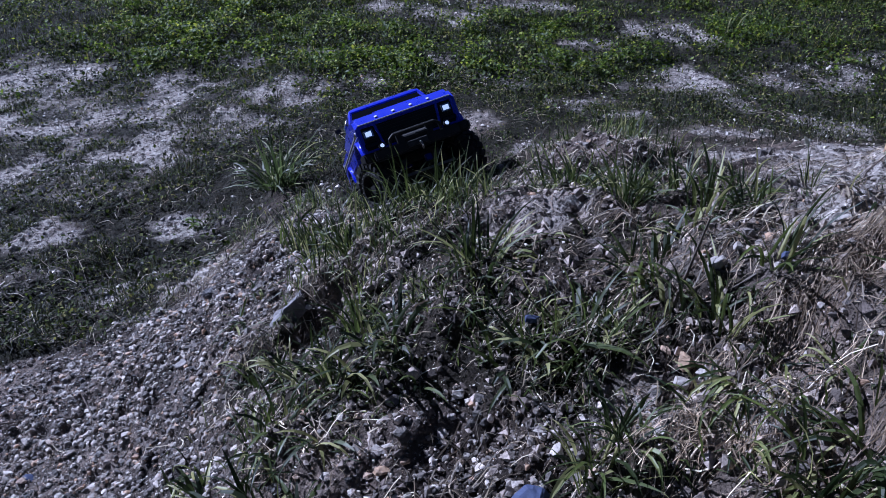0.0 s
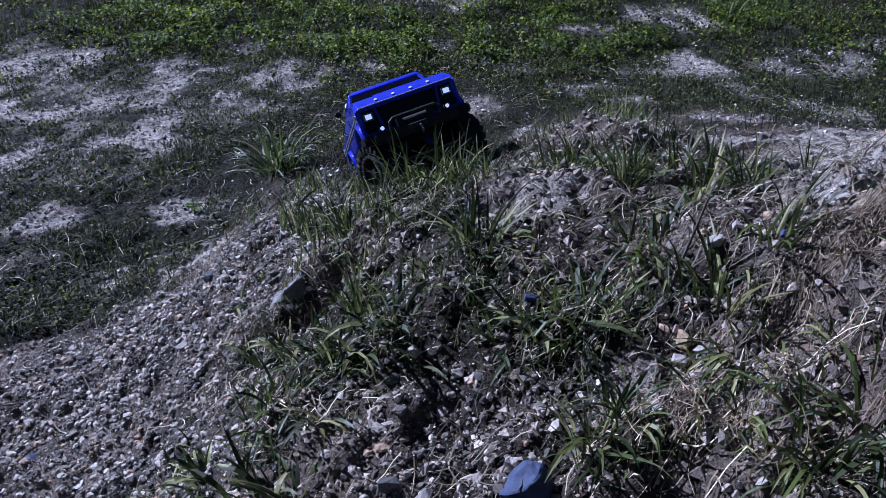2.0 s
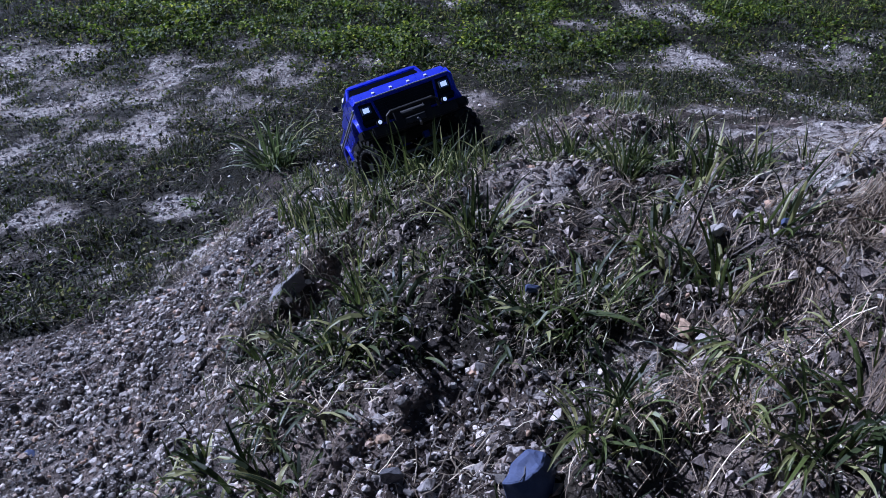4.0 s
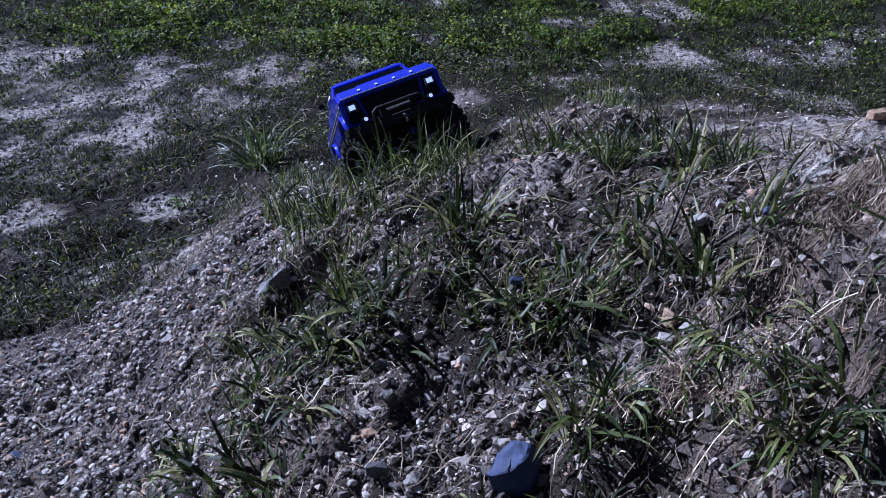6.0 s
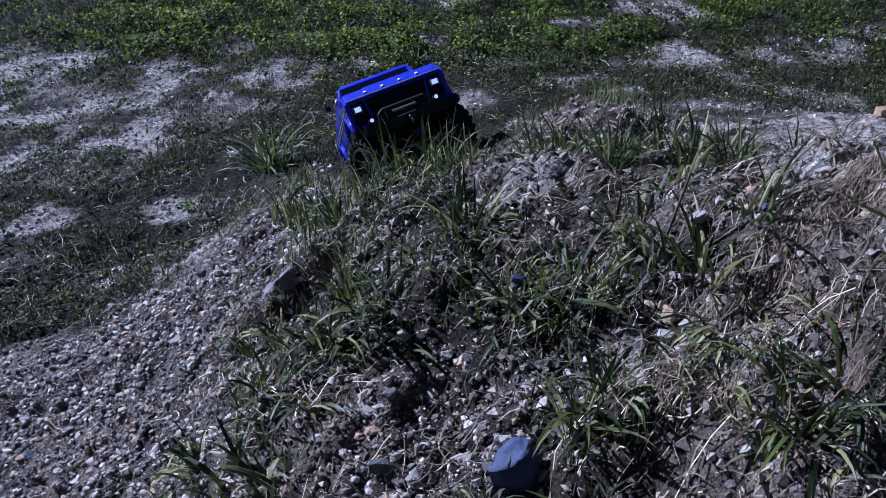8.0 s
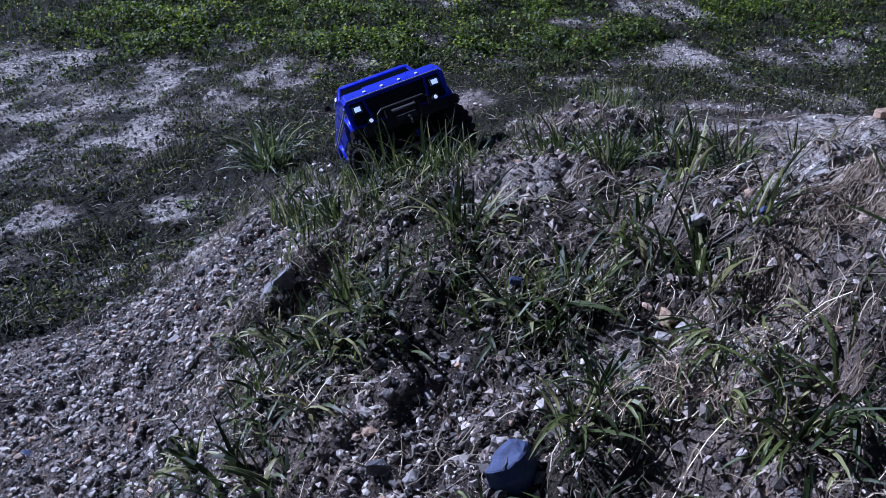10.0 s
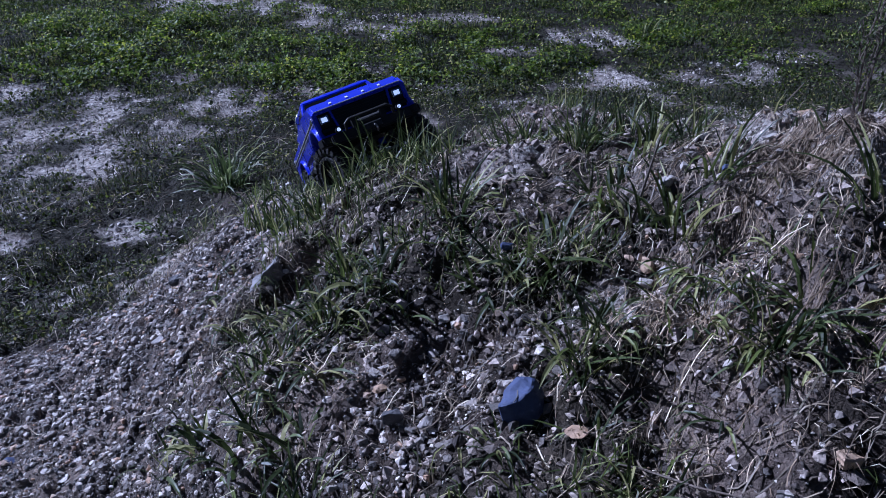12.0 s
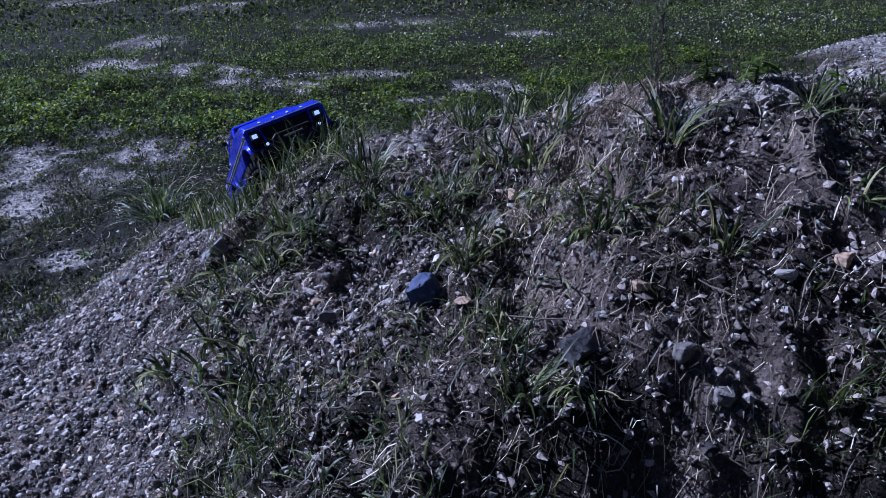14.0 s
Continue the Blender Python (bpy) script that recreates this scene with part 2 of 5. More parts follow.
BARE_NEAR = [(-1.91, 3.19, 0.26, 0.48), (-1.43, 2.53, 0.40, 0.42), (-1.18, 2.62, 0.32, 0.34), (-1.01, 2.93, 0.26, 0.28), (-1.25, 3.22, 0.20, 0.14),
        (-1.38, 2.14, 0.26, 0.30), (-1.05, 2.32, 0.20, 0.18), (-0.74, 3.10, 0.22, 0.28), (-0.56, 3.28, 0.08, 0.10), (-1.85, 2.45, 0.35, 0.45)]
BARE_FAR = [(-0.10, 4.54, 0.27, 0.20), (-0.04, 5.00, 0.55, 0.17), (1.17, 4.31, 0.25, 0.36), (1.05, 3.28, 0.17, 0.27), (1.61, 3.39, 0.26, 0.19),
        (0.68, 2.68, 0.12, 0.12), (-0.08, 2.91, 0.08, 0.07), (0.11, 2.64, 0.10, 0.11), (0.69, 4.00, 0.13, 0.14), (-0.72, 1.80, 0.11, 0.08),
        (-1.09, 1.76, 0.12, 0.11), (-0.66, 1.47, 0.20, 0.10), (-1.48, 6.01, 0.30, 0.45), (-0.89, 5.65, 0.34, 0.40), (-1.48, 7.80, 0.30, 0.55),
        (2.38, 7.07, 0.30, 0.25), (-0.49, 5.29, 0.16, 0.30), (0.84, 8.80, 0.90, 0.30), (-1.34, 13.0, 0.60, 1.00), (-3.94, 15.3, 0.60, 1.10)]
BARE = BARE_NEAR + BARE_FAR
HEAP = [(0.80, 1.55, 0.34, 0.26), (1.25, 1.70, 0.40, 0.25), (4.05, 4.25, 0.60, 0.32)]
SLOPE = [(-0.56, 0.86, 0.36, 0.42), (-0.42, 1.12, 0.17, 0.16), (-0.70, 0.45, 0.35, 0.40), (-0.30, 0.55, 0.10, 0.16)]
CLAY = [(1.00, 0.82, 0.16, 0.14), (0.42, 0.58, 0.20, 0.15), (0.25, 0.51, 0.09, 0.07), (0.145, 0.845, 0.055, 0.045), (0.31, 0.55, 0.06, 0.05)]
HOLLOW = [(-0.125, 0.840, 0.055, 0.045)]
PIT = [(0.02, 0.52, 0.11, 0.10), (-0.05, 0.44, 0.06, 0.05)]
GRASSY = [(0.22, 0.74, 0.10, 0.05), (0.14, 0.22, 0.06, 0.05), (-0.10, 0.76, 0.12, 0.15), (0.03, 0.82, 0.08, 0.09), (-0.18, 0.62, 0.06, 0.08), (-0.20, 1.15, 0.10, 0.10)]
LUSH = [(-1.56, 3.95, 0.45, 0.55), (-1.41, 4.87, 0.82, 0.73), (-0.30, 3.55, 0.32, 0.42), (0.38, 3.51, 0.42, 0.33), (-0.86, 4.30, 0.50, 0.60), (0.87, 3.65, 0.16, 0.19),
        (2.70, 5.20, 0.60, 0.40), (0.45, 4.40, 0.50, 0.30), (-2.60, 6.50, 1.20, 0.60), (0.3, 6.3, 0.9, 0.6), (1.60, 4.25, 0.30, 0.25)]
BUSHY = [(1.23, 2.80, 0.50, 0.36), (1.85, 2.75, 0.40, 0.35), (-2.40, 4.10, 0.25, 0.50), (-1.41, 2.64, 0.13, 0.16), (-0.74, 2.49, 0.22, 0.28), (-0.95, 2.07, 0.20, 0.18), (-0.90, 1.45, 0.28, 0.22), (-1.20, 2.0, 0.10, 0.10), (-0.30, 2.05, 0.28, 0.20), (-1.30, 1.50, 0.20, 0.25), (-1.22, 1.98, 0.30, 0.16), (-1.05, 1.62, 0.20, 0.14)]


def bare(x, y):
    """Bare pale ground, broken up by weeds of every size."""
    rag = np.clip((fbm(x, y, 0.17, 5, 91) - 0.55) / 0.04, 0, 1)
    odd = np.clip((fbm(x, y, 0.30, 5, 93) - 0.62) / 0.05, 0, 1) * np.clip((4.5 - y) / 1.0, 0, 1) * np.clip(y - 0.9, 0, 1) * np.clip(3.0 - np.abs(x), 0, 1) * 0.7
    return np.maximum(blob(x, y, BARE) * (1 - 0.9 * rag), odd)


def pile_share(x, y):
    return np.clip((land(x, y, False) - 0.03) / 0.06, 0, 1)


def greenness(x, y):
    """How far plants cover the soil, 0 to 1."""
    field = np.clip((fbm(x, y, 0.45, 4, 31) - 0.34) / 0.16, 0, 1)
    speck = np.clip((fbm(x, y, 0.11, 4, 37) - 0.565) / 0.04, 0, 1)
    field = field * (0.12 + 0.88 * np.clip((fbm(x, y, 0.13, 3, 35) - 0.38) / 0.14, 0, 1))
    field = np.maximum(field * 0.95, np.maximum(blob(x, y, LUSH), 0.8 * blob(x, y, BUSHY)))
    field = np.maximum(field * (1 - bare(x, y)), 0.85 * speck * bare(x, y)) * (1 - blob(x, y, HEAP))
    pile = np.clip((fbm(x, y, 0.16, 3, 41) - 0.32) / 0.2, 0, 1) * 0.8 * (1 - 0.85 * blob(x, y, CLAY)) * (1 - 0.8 * blob(x, y, PIT)) * (1 - blob(x, y, HEAP))
    pile = np.maximum(pile * 0.8, 0.7 * blob(x, y, GRASSY))
    p = pile_share(x, y)
    return (field * (1 - p) + pile * p) * (1 - blob(x, y, SLOPE)) * (1 - 0.85 * blob(x, y, HOLLOW))


def spread(lo, hi, step, far_lo, far_hi, grow):
    """Even steps from lo to hi, then ever wider ones out to the far ends."""
    mid = list(np.arange(lo, hi, step))
    up, s = [], step
    while (up or mid)[-1] < far_hi:
        s *= grow
        up.append((up or mid)[-1] + s)
    down, s = [], step
    while (down or [lo])[-1] > far_lo:
        s *= grow
        down.append((down or [lo])[-1] - s)
    return np.array(down[::-1] + mid + up)


def mesh_from(name, verts, faces, mat, smooth=False):
    """A mesh from arrays of vertices (n, 3) and of faces with equal corner counts."""
    me = bpy.data.meshes.new(name)
    verts, faces = np.ascontiguousarray(verts, np.float32), np.ascontiguousarray(faces, np.int32)
    k = faces.shape[1]
    me.vertices.add(len(verts))
    me.vertices.foreach_set("co", verts.ravel())
    me.loops.add(faces.size)
    me.loops.foreach_set("vertex_index", faces.ravel())
    me.polygons.add(len(faces))
    me.polygons.foreach_set("loop_start", np.arange(0, faces.size, k, dtype=np.int32))
    me.polygons.foreach_set("use_smooth", np.full(len(faces), smooth))
    me.update(calc_edges=True)
    me.materials.append(mat)
    return me


xs, ys = spread(-1.25, 1.30, 0.008, -260, 260, 1.09), spread(-0.10, 1.75, 0.008, -120, 320, 1.09)
gx, gy = np.meshgrid(xs, ys)
gz = land(gx, gy)
idx = np.arange(gx.size).reshape(gx.shape)
quads = np.stack([idx[:-1, :-1], idx[:-1, 1:], idx[1:, 1:], idx[1:, :-1]], -1).reshape(-1, 4)
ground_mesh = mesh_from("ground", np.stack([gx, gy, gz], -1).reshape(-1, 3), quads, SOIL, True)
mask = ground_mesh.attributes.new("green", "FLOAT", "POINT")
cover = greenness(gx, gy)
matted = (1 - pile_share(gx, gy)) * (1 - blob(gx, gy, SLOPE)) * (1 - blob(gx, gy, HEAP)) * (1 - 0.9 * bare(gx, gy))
# field outside bare patches also takes most of that shade-darkened litter colour
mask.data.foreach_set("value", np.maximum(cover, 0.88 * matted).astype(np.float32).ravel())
crust = ground_mesh.attributes.new("crust", "FLOAT", "POINT")
crust.data.foreach_set("value", (np.maximum(np.maximum(bare(gx, gy), 0.7 * blob(gx, gy, HEAP)), np.maximum(0.95 * blob(gx, gy, CLAY), 0.12 * blob(gx, gy, SLOPE))) * np.clip((fbm(gx, gy, 0.30, 3, 71) - 0.25) / 0.15, 0, 1)).astype(np.float32).ravel())
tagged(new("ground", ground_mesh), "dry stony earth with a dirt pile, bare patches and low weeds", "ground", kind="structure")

# ---------------------------------------------------------------- helpers for things


def part(name, bm, mat, parent, label="", m=None):
    """Links a bmesh as one mesh under a thing or under a part."""
    me = bpy.data.meshes.new(name)
    bmesh.ops.recalc_face_normals(bm, faces=bm.faces)
    bm.to_mesh(me)
    bm.free()
    me.materials.append(mat)
    return part_mesh(name, me, parent, label, m)


def part_mesh(name, me, parent, label="", m=None):
    ob = new(name, me)
    if parent is not None:
        ob.parent = parent
    if m is not None:
        ob.matrix_basis = m
    return tagged(ob, label)


def smooth(ob, angle=35):
    """Smooth faces, with edges sharper than the angle kept."""
    bm = bmesh.new()
    bm.from_mesh(ob.data)
    for f in bm.faces:
        f.smooth = True
    for e in bm.edges:
        e.smooth = len(e.link_faces) == 2 and e.calc_face_angle(0) < radians(angle)
    bm.to_mesh(ob.data)
    bm.free()
    return ob


def rounded(bm, width, segments=2, angle=30):
    """Rounds the sharp edges."""
    edges = [e for e in bm.edges if len(e.link_faces) == 2 and e.calc_face_angle(0) > radians(angle)]
    bmesh.ops.bevel(bm, geom=edges, offset=width, segments=segments, affect="EDGES", clamp_overlap=True)
    return bm


def box(bm, centre, size, turn=(0, 0, 0)):
    m = pose(*centre, *turn) @ Matrix.Diagonal((*size, 1))
    bmesh.ops.create_cube(bm, size=1, matrix=m)
    return bm


def rod(bm, a, b, r, r2=None, seg=10):
    """A round bar from a to b."""
    a, b = Vector(a), Vector(b)
    turn = (b - a).to_track_quat("Z", "Y").to_matrix().to_4x4()
    bmesh.ops.create_cone(bm, cap_ends=True, segments=seg, radius1=r, radius2=r if r2 is None else r2,
                          depth=(b - a).length, matrix=Matrix.Translation((a + b) / 2) @ turn)
    return bm


def pipe(bm, points, r, seg=8):
    """A bent tube through the points; r may be one radius or one for each point."""
    points = [Vector(p) for p in points]
    radii = r if isinstance(r, (list, tuple)) else [r] * len(points)
    rings = []
    for i, p in enumerate(points):
        way = (points[min(i + 1, len(points) - 1)] - points[max(i - 1, 0)]).normalized()
        side = way.orthogonal().normalized() if i == 0 else (side - way * side.dot(way)).normalized()
        up = way.cross(side)
        rings.append([bm.verts.new(p + (side * math.cos(a) + up * math.sin(a)) * radii[i])
                      for a in (2 * math.pi * k / seg for k in range(seg))])
    for a, b in zip(rings, rings[1:]):
        for k in range(seg):
            bm.faces.new((a[k], a[(k + 1) % seg], b[(k + 1) % seg], b[k]))
    bm.faces.new(rings[0][::-1])
    bm.faces.new(rings[-1])
    return bm


def outline(bm, points, y0, y1):
    """A plate with the outline (x, z), from y0 to y1."""
    f = bm.faces.new([bm.verts.new((x, y0, z)) for x, z in points])
    moved = bmesh.ops.extrude_face_region(bm, geom=[f])["geom"]
    bmesh.ops.translate(bm, vec=(0, y1 - y0, 0), verts=[v for v in moved if isinstance(v, bmesh.types.BMVert)])
    return bm


def arc(cx, cz, r, a, b, n=12):
    return [(cx + r * math.cos(radians(a + (b - a) * k / n)), cz + r * math.sin(radians(a + (b - a) * k / n))) for k in range(n + 1)]


# ---------------------------------------------------------------- the toy truck
FRONT, REAR, TRACK, TYRE = 0.153, -0.162, 0.084, 0.058
HUBS = {FRONT: 0.080, REAR: 0.094}
HALF = 0.102


def tyre_mesh():
    """Off-road tyre: round carcass, two rows of side lugs and a broken middle row."""
    bm = bmesh.new()
    r, w = TYRE, 0.0225
    profile = [(-w * 0.80, r * 0.63), (-w, r * 0.72), (-w * 1.02, r * 0.86), (-w * 0.86, r * 0.955), (0, r * 0.965),
               (w * 0.86, r * 0.955), (w * 1.02, r * 0.86), (w, r * 0.72), (w * 0.80, r * 0.63)]
    seg = 44
    rings = [[bm.verts.new((q * math.cos(a), y, q * math.sin(a))) for y, q in profile]
             for a in (2 * math.pi * k / seg for k in range(seg))]
    for k in range(seg):
        a, b = rings[k], rings[(k + 1) % seg]
        for j in range(len(profile)):
            i = (j + 1) % len(profile)
            bm.faces.new((a[j], a[i], b[i], b[j]))
    lugs = 22
    for k in range(lugs):
        for row, off in ((-0.72, 0), (0.72, 0.5), (-0.2, 0.25), (0.22, 0.75)):
            turn = Matrix.Rotation(2 * math.pi * (k + off) / lugs, 4, "Y")
            skew = 22 if row > 0 else -22
            size = (0.0115, w * (0.62 if abs(row) > 0.5 else 0.40), r * 0.10)
            m = turn @ pose(0, w * row, r * 0.965, 12 * (1 if row < 0 else -1) * (abs(row) > 0.5), 0, skew) @ Matrix.Diagonal((*size, 1))
            bmesh.ops.create_cube(bm, size=1, matrix=m)
            if abs(row) > 0.5:      # lug running down the sidewall
                m = turn @ pose(0, w * (1.0 if row > 0 else -1.0), r * 0.87, 0, 0, 0) @ Matrix.Diagonal((0.008, 0.006, r * 0.17, 1))
                bmesh.ops.create_cube(bm, size=1, matrix=m)
    me = bpy.data.meshes.new("tyre")
    bmesh.ops.recalc_face_normals(bm, faces=bm.faces)
    bm.to_mesh(me)
    bm.free()
    me.materials.append(RUBBER)
    return me


def rim_mesh():
    """Black wheel: dish, eight spokes and hub, outer side at -y."""
    bm = bmesh.new()
    r = TYRE * 0.64
    seg = 32
    profile = [(-0.021, r), (-0.024, r * 0.97), (-0.024, r * 0.84), (-0.018, r * 0.80), (-0.006, r * 0.76), (0.020, r * 0.80), (0.020, r)]
    rings = [[bm.verts.new((q * math.cos(a), y, q * math.sin(a))) for y, q in profile] for a in (2 * math.pi * k / seg for k in range(seg))]
    for k in range(seg):
        a, b = rings[k], rings[(k + 1) % seg]
        for j in range(len(profile)):
            i = (j + 1) % len(profile)
            bm.faces.new((a[j], a[i], b[i], b[j]))
    rod(bm, (0, -0.004, 0), (0, 0.012, 0), r * 0.80, seg=24)
    rod(bm, (0, -0.020, 0), (0, 0.0, 0), r * 0.24, seg=12)
    me = bpy.data.meshes.new("rim")
    bmesh.ops.recalc_face_normals(bm, faces=bm.faces)
    bm.to_mesh(me)
    bm.free()
    me.materials.append(BLACK)
    return me


def spoke_mesh():
    bm = rounded(box(bmesh.new(), (0, -0.009, TYRE * 0.32), (0.006, 0.008, TYRE * 0.40)), 0.001, 1)
    me = bpy.data.meshes.new("spoke")
    bm.to_mesh(me)
    bm.free()
    me.materials.append(BLACK)
    return me


def bolt_mesh():
    bm = bmesh.new()
    rod(bm, (0, -0.0262, 0), (0, -0.0235, 0), 0.0013, seg=6)
    me = bpy.data.meshes.new("bolt")
    bm.to_mesh(me)
    bm.free()
    me.materials.append(STEEL)
    return me


def build_truck(m):
    truck = tagged(new("toy_truck"), "metallic blue radio-controlled pickup truck climbing the dirt pile", "toy truck")
    truck.matrix_world = m
    # sides with wheel arches
    shape = [(-0.283, 0.136), (-0.287, 0.192), (-0.283, 0.201), (-0.092, 0.203), (-0.086, 0.213), (0.072, 0.2225), (0.150, 0.2185),
             (0.190, 0.2110), (0.2125, 0.194), (0.208, 0.144), (0.2175, 0.140)]
    shape += arc(FRONT, 0.114, 0.0600, 20, 163)
    shape += [(0.098, 0.132), (-0.098, 0.131)] + arc(REAR, 0.114, 0.0570, 17, 160)
    for side in (-1, 1):
        y = side * HALF
        s = smooth(part("body_side", rounded(outline(bmesh.new(), shape, y, y - side * 0.010), 0.0016), PAINT, truck))
        for cx, r0, r1, a, b in ((FRONT, 0.0585, 0.0655, 14, 166), (REAR, 0.0555, 0.0620, 14, 163)):
            flare = arc(cx, 0.114, r1, a, b) + arc(cx, 0.114, r0, b, a)
            smooth(part("fender_flare", rounded(outline(bmesh.new(), flare, y - side * 0.004, y + side * 0.005), 0.0014), PAINT, s))
        part("trim_strip", rounded(box(bmesh.new(), (-0.040, y + side * 0.0008, 0.1885), (0.488, 0.002, 0.0022), (0, 0.4, 0)), 0.0004, 1), SILVER, s, "chrome trim line")
        part("trim_strip", rounded(box(bmesh.new(), (-0.040, y + side * 0.0008, 0.1815), (0.488, 0.002, 0.0018), (0, 0.4, 0)), 0.0004, 1), SILVER, s, "chrome trim line")
        part("trim_inlay", box(bmesh.new(), (-0.040, y + side * 0.0003, 0.185), (0.486, 0.0016, 0.0046), (0, 0.4, 0)), BLACK, s, "dark trim inlay")
        part("trim_end", rounded(box(bmesh.new(), (0.192, y + side * 0.0012, 0.1855), (0.022, 0.0024, 0.0095)), 0.0008, 1), CHROME, s, "side marker in the trim")
        part("side_crease", rounded(box(bmesh.new(), (-0.004, y + side * 0.001, 0.1495), (0.185, 0.005, 0.006)), 0.0022, 2), PAINT, s)
        part("rocker_step", rounded(box(bmesh.new(), (0.0, y - side * 0.006, 0.126), (0.190, 0.012, 0.007)), 0.002, 2), BLACK, s)
        part("door_seam", box(bmesh.new(), (0.064, y + side * 0.0002, 0.173), (0.0014, 0.0010, 0.070)), BLACK, s)
        part("door_seam", box(bmesh.new(), (-0.082, y + side * 0.0002, 0.173), (0.0014, 0.0010, 0.078)), BLACK, s)
        part("door_handle", rounded(box(bmesh.new(), (-0.064, y + side * 0.002, 0.2005), (0.018, 0.004, 0.005)), 0.001, 1), CHROME, s, "small chrome door handle")
        part("bed_badge", box(bmesh.new(), (-0.258, y + side * 0.0004, 0.1955), (0.026, 0.0014, 0.0038)), WHITE, s, "pale badge on the bed side")
        part("rear_lamp", rounded(box(bmesh.new(), (-0.286, y - side * 0.012, 0.172), (0.004, 0.018, 0.030)), 0.001, 1), ANODISED, s)
        mirror = rounded(box(bmesh.new(), (0.050, y + side * 0.014, 0.2290), (0.005, 0.013, 0.010)), 0.002, 2)
        pipe(mirror, [(0.058, y - side * 0.004, 0.2180), (0.053, y + side * 0.011, 0.2215), (0.051, y + side * 0.014, 0.2260)], 0.0011, 6)
        pipe(mirror, [(0.050, y + side * 0.013, 0.2330), (0.053, y + side * 0.006, 0.2370), (0.056, y - side * 0.010, 0.2340)], 0.0009, 6)
        part("wing_mirror", mirror, BLACK, truck, "black wing mirror")
    # bonnet, cowl, bed and tail
    hood = bmesh.new()
    for x0, z0, x1, z1, w0, w1 in ((0.066, 0.2275, 0.2125, 0.1985, 0.096, 0.095),):
        outline(hood, [(x0, z0 - 0.012), (x0, z0), (0.150, 0.2240), (0.188, 0.2175), (x1, z1), (x1, z1 - 0.007)], -w0, w0)
    smooth(part("bonnet", rounded(hood, 0.0025, 3), PAINT, truck))
    bulge = outline(bmesh.new(), [(0.078, 0.220), (0.078, 0.2305), (0.150, 0.2265), (0.186, 0.2198), (0.194, 0.2120), (0.194, 0.203)], -0.050, 0.050)
    smooth(part("bonnet_bulge", rounded(bulge, 0.0020, 2), PAINT, truck))
    for k in range(4):
        part("bonnet_mark", box(bmesh.new(), (0.2030, -0.054 + 0.036 * k, 0.2078), (0.0050, 0.0055, 0.0014), (0, 38, 0)), WHITE, truck, "plain pale mark on the bonnet edge")
    part("bed_floor", rounded(box(bmesh.new(), (-0.185, 0, 0.150), (0.196, 0.184, 0.008)), 0.001, 1), BLACK, truck)
    part("tailgate", rounded(box(bmesh.new(), (-0.280, 0, 0.169), (0.010, 0.184, 0.062)), 0.002, 2), PAINT, truck)
    part("bed_front", rounded(box(bmesh.new(), (-0.092, 0, 0.178), (0.008, 0.184, 0.060)), 0.001, 1), PAINT, truck)
    part("floor_pan", rounded(box(bmesh.new(), (0.0, 0, 0.136), (0.195, 0.184, 0.012)), 0.002, 1), BLACK, truck)
    # cab with sunk windows
    cab = bmesh.new()
    low = [(-0.090, -0.0985), (0.076, -0.0985), (0.076, 0.0985), (-0.090, 0.0985)]
    top = [(-0.066, -0.0800), (0.036, -0.0800), (0.036, 0.0800), (-0.066, 0.0800)]
    crown = [(-0.054, -0.0680), (0.022, -0.0680), (0.022, 0.0680), (-0.054, 0.0680)]
    rings = [[cab.verts.new((x, y, z)) for x, y in ring] for ring, z in ((low, 0.206), (low, 0.2145), (top, 0.2640), (crown, 0.2695))]
    panes = []
    for i, (a, b) in enumerate(zip(rings, rings[1:])):
        for k in range(4):
            f = cab.faces.new((a[k], a[(k + 1) % 4], b[(k + 1) % 4], b[k]))
            if i == 1:
                panes.append(f)
    cab.faces.new(rings[0][::-1])
    cab.faces.new(rings[-1])
    bmesh.ops.recalc_face_normals(cab, faces=cab.faces)
    for f, rim in zip(panes, (0.0095, 0.0075, 0.0095, 0.0095)):
        bmesh.ops.inset_individual(cab, faces=[f], thickness=rim, depth=0)
        bmesh.ops.inset_individual(cab, faces=[f], thickness=0.0010, depth=-0.0025)
    cuts = [([v.co.copy() for v in f.verts], f.normal.copy()) for f in panes]
    shell = smooth(part("cab", rounded(cab, 0.0022, 3, 40), PAINT, truck))
    for (corners, normal), name in zip(cuts, ("side_window", "windscreen", "side_window", "rear_window")):
        g = bmesh.new()
        f = g.faces.new([g.verts.new(c - normal * 0.0004) for c in corners])
        moved = bmesh.ops.extrude_face_region(g, geom=[f])["geom"]
        bmesh.ops.translate(g, vec=normal * 0.0011, verts=[v for v in moved if isinstance(v, bmesh.types.BMVert)])
        part(name, g, GLASS, shell, "black smoked window")
    for y, reach in ((-0.045, 0.056), (0.018, 0.056)):
        wiper = pipe(bmesh.new(), [(0.074, y, 0.2185), (0.066, y + reach * 0.45, 0.2275), (0.0655, y + reach, 0.2300)], 0.0011, 6)
        part("wiper", wiper, CHROME, shell, "thin wiper arm")
    # face of the truck
    face = bmesh.new()
    box(face, (0.1995, 0, 0.171), (0.014, 0.190, 0.050))
    part("grille_panel", face, BLACK, truck)
    rim = bmesh.new()
    box(rim, (0.2105, 0, 0.1955), (0.006, 0.196, 0.0060))
    box(rim, (0.2085, 0, 0.1455), (0.006, 0.196, 0.0042))
    for y, lean in ((-0.098, 0), (-0.0605, 8), (0.0605, -8), (0.098, 0)):
        box(rim, (0.2095, y, 0.171), (0.007, 0.0046, 0.050), (lean, 0, 0))
    part("grille_surround", rounded(rim, 0.0009, 1), PAINT, truck)
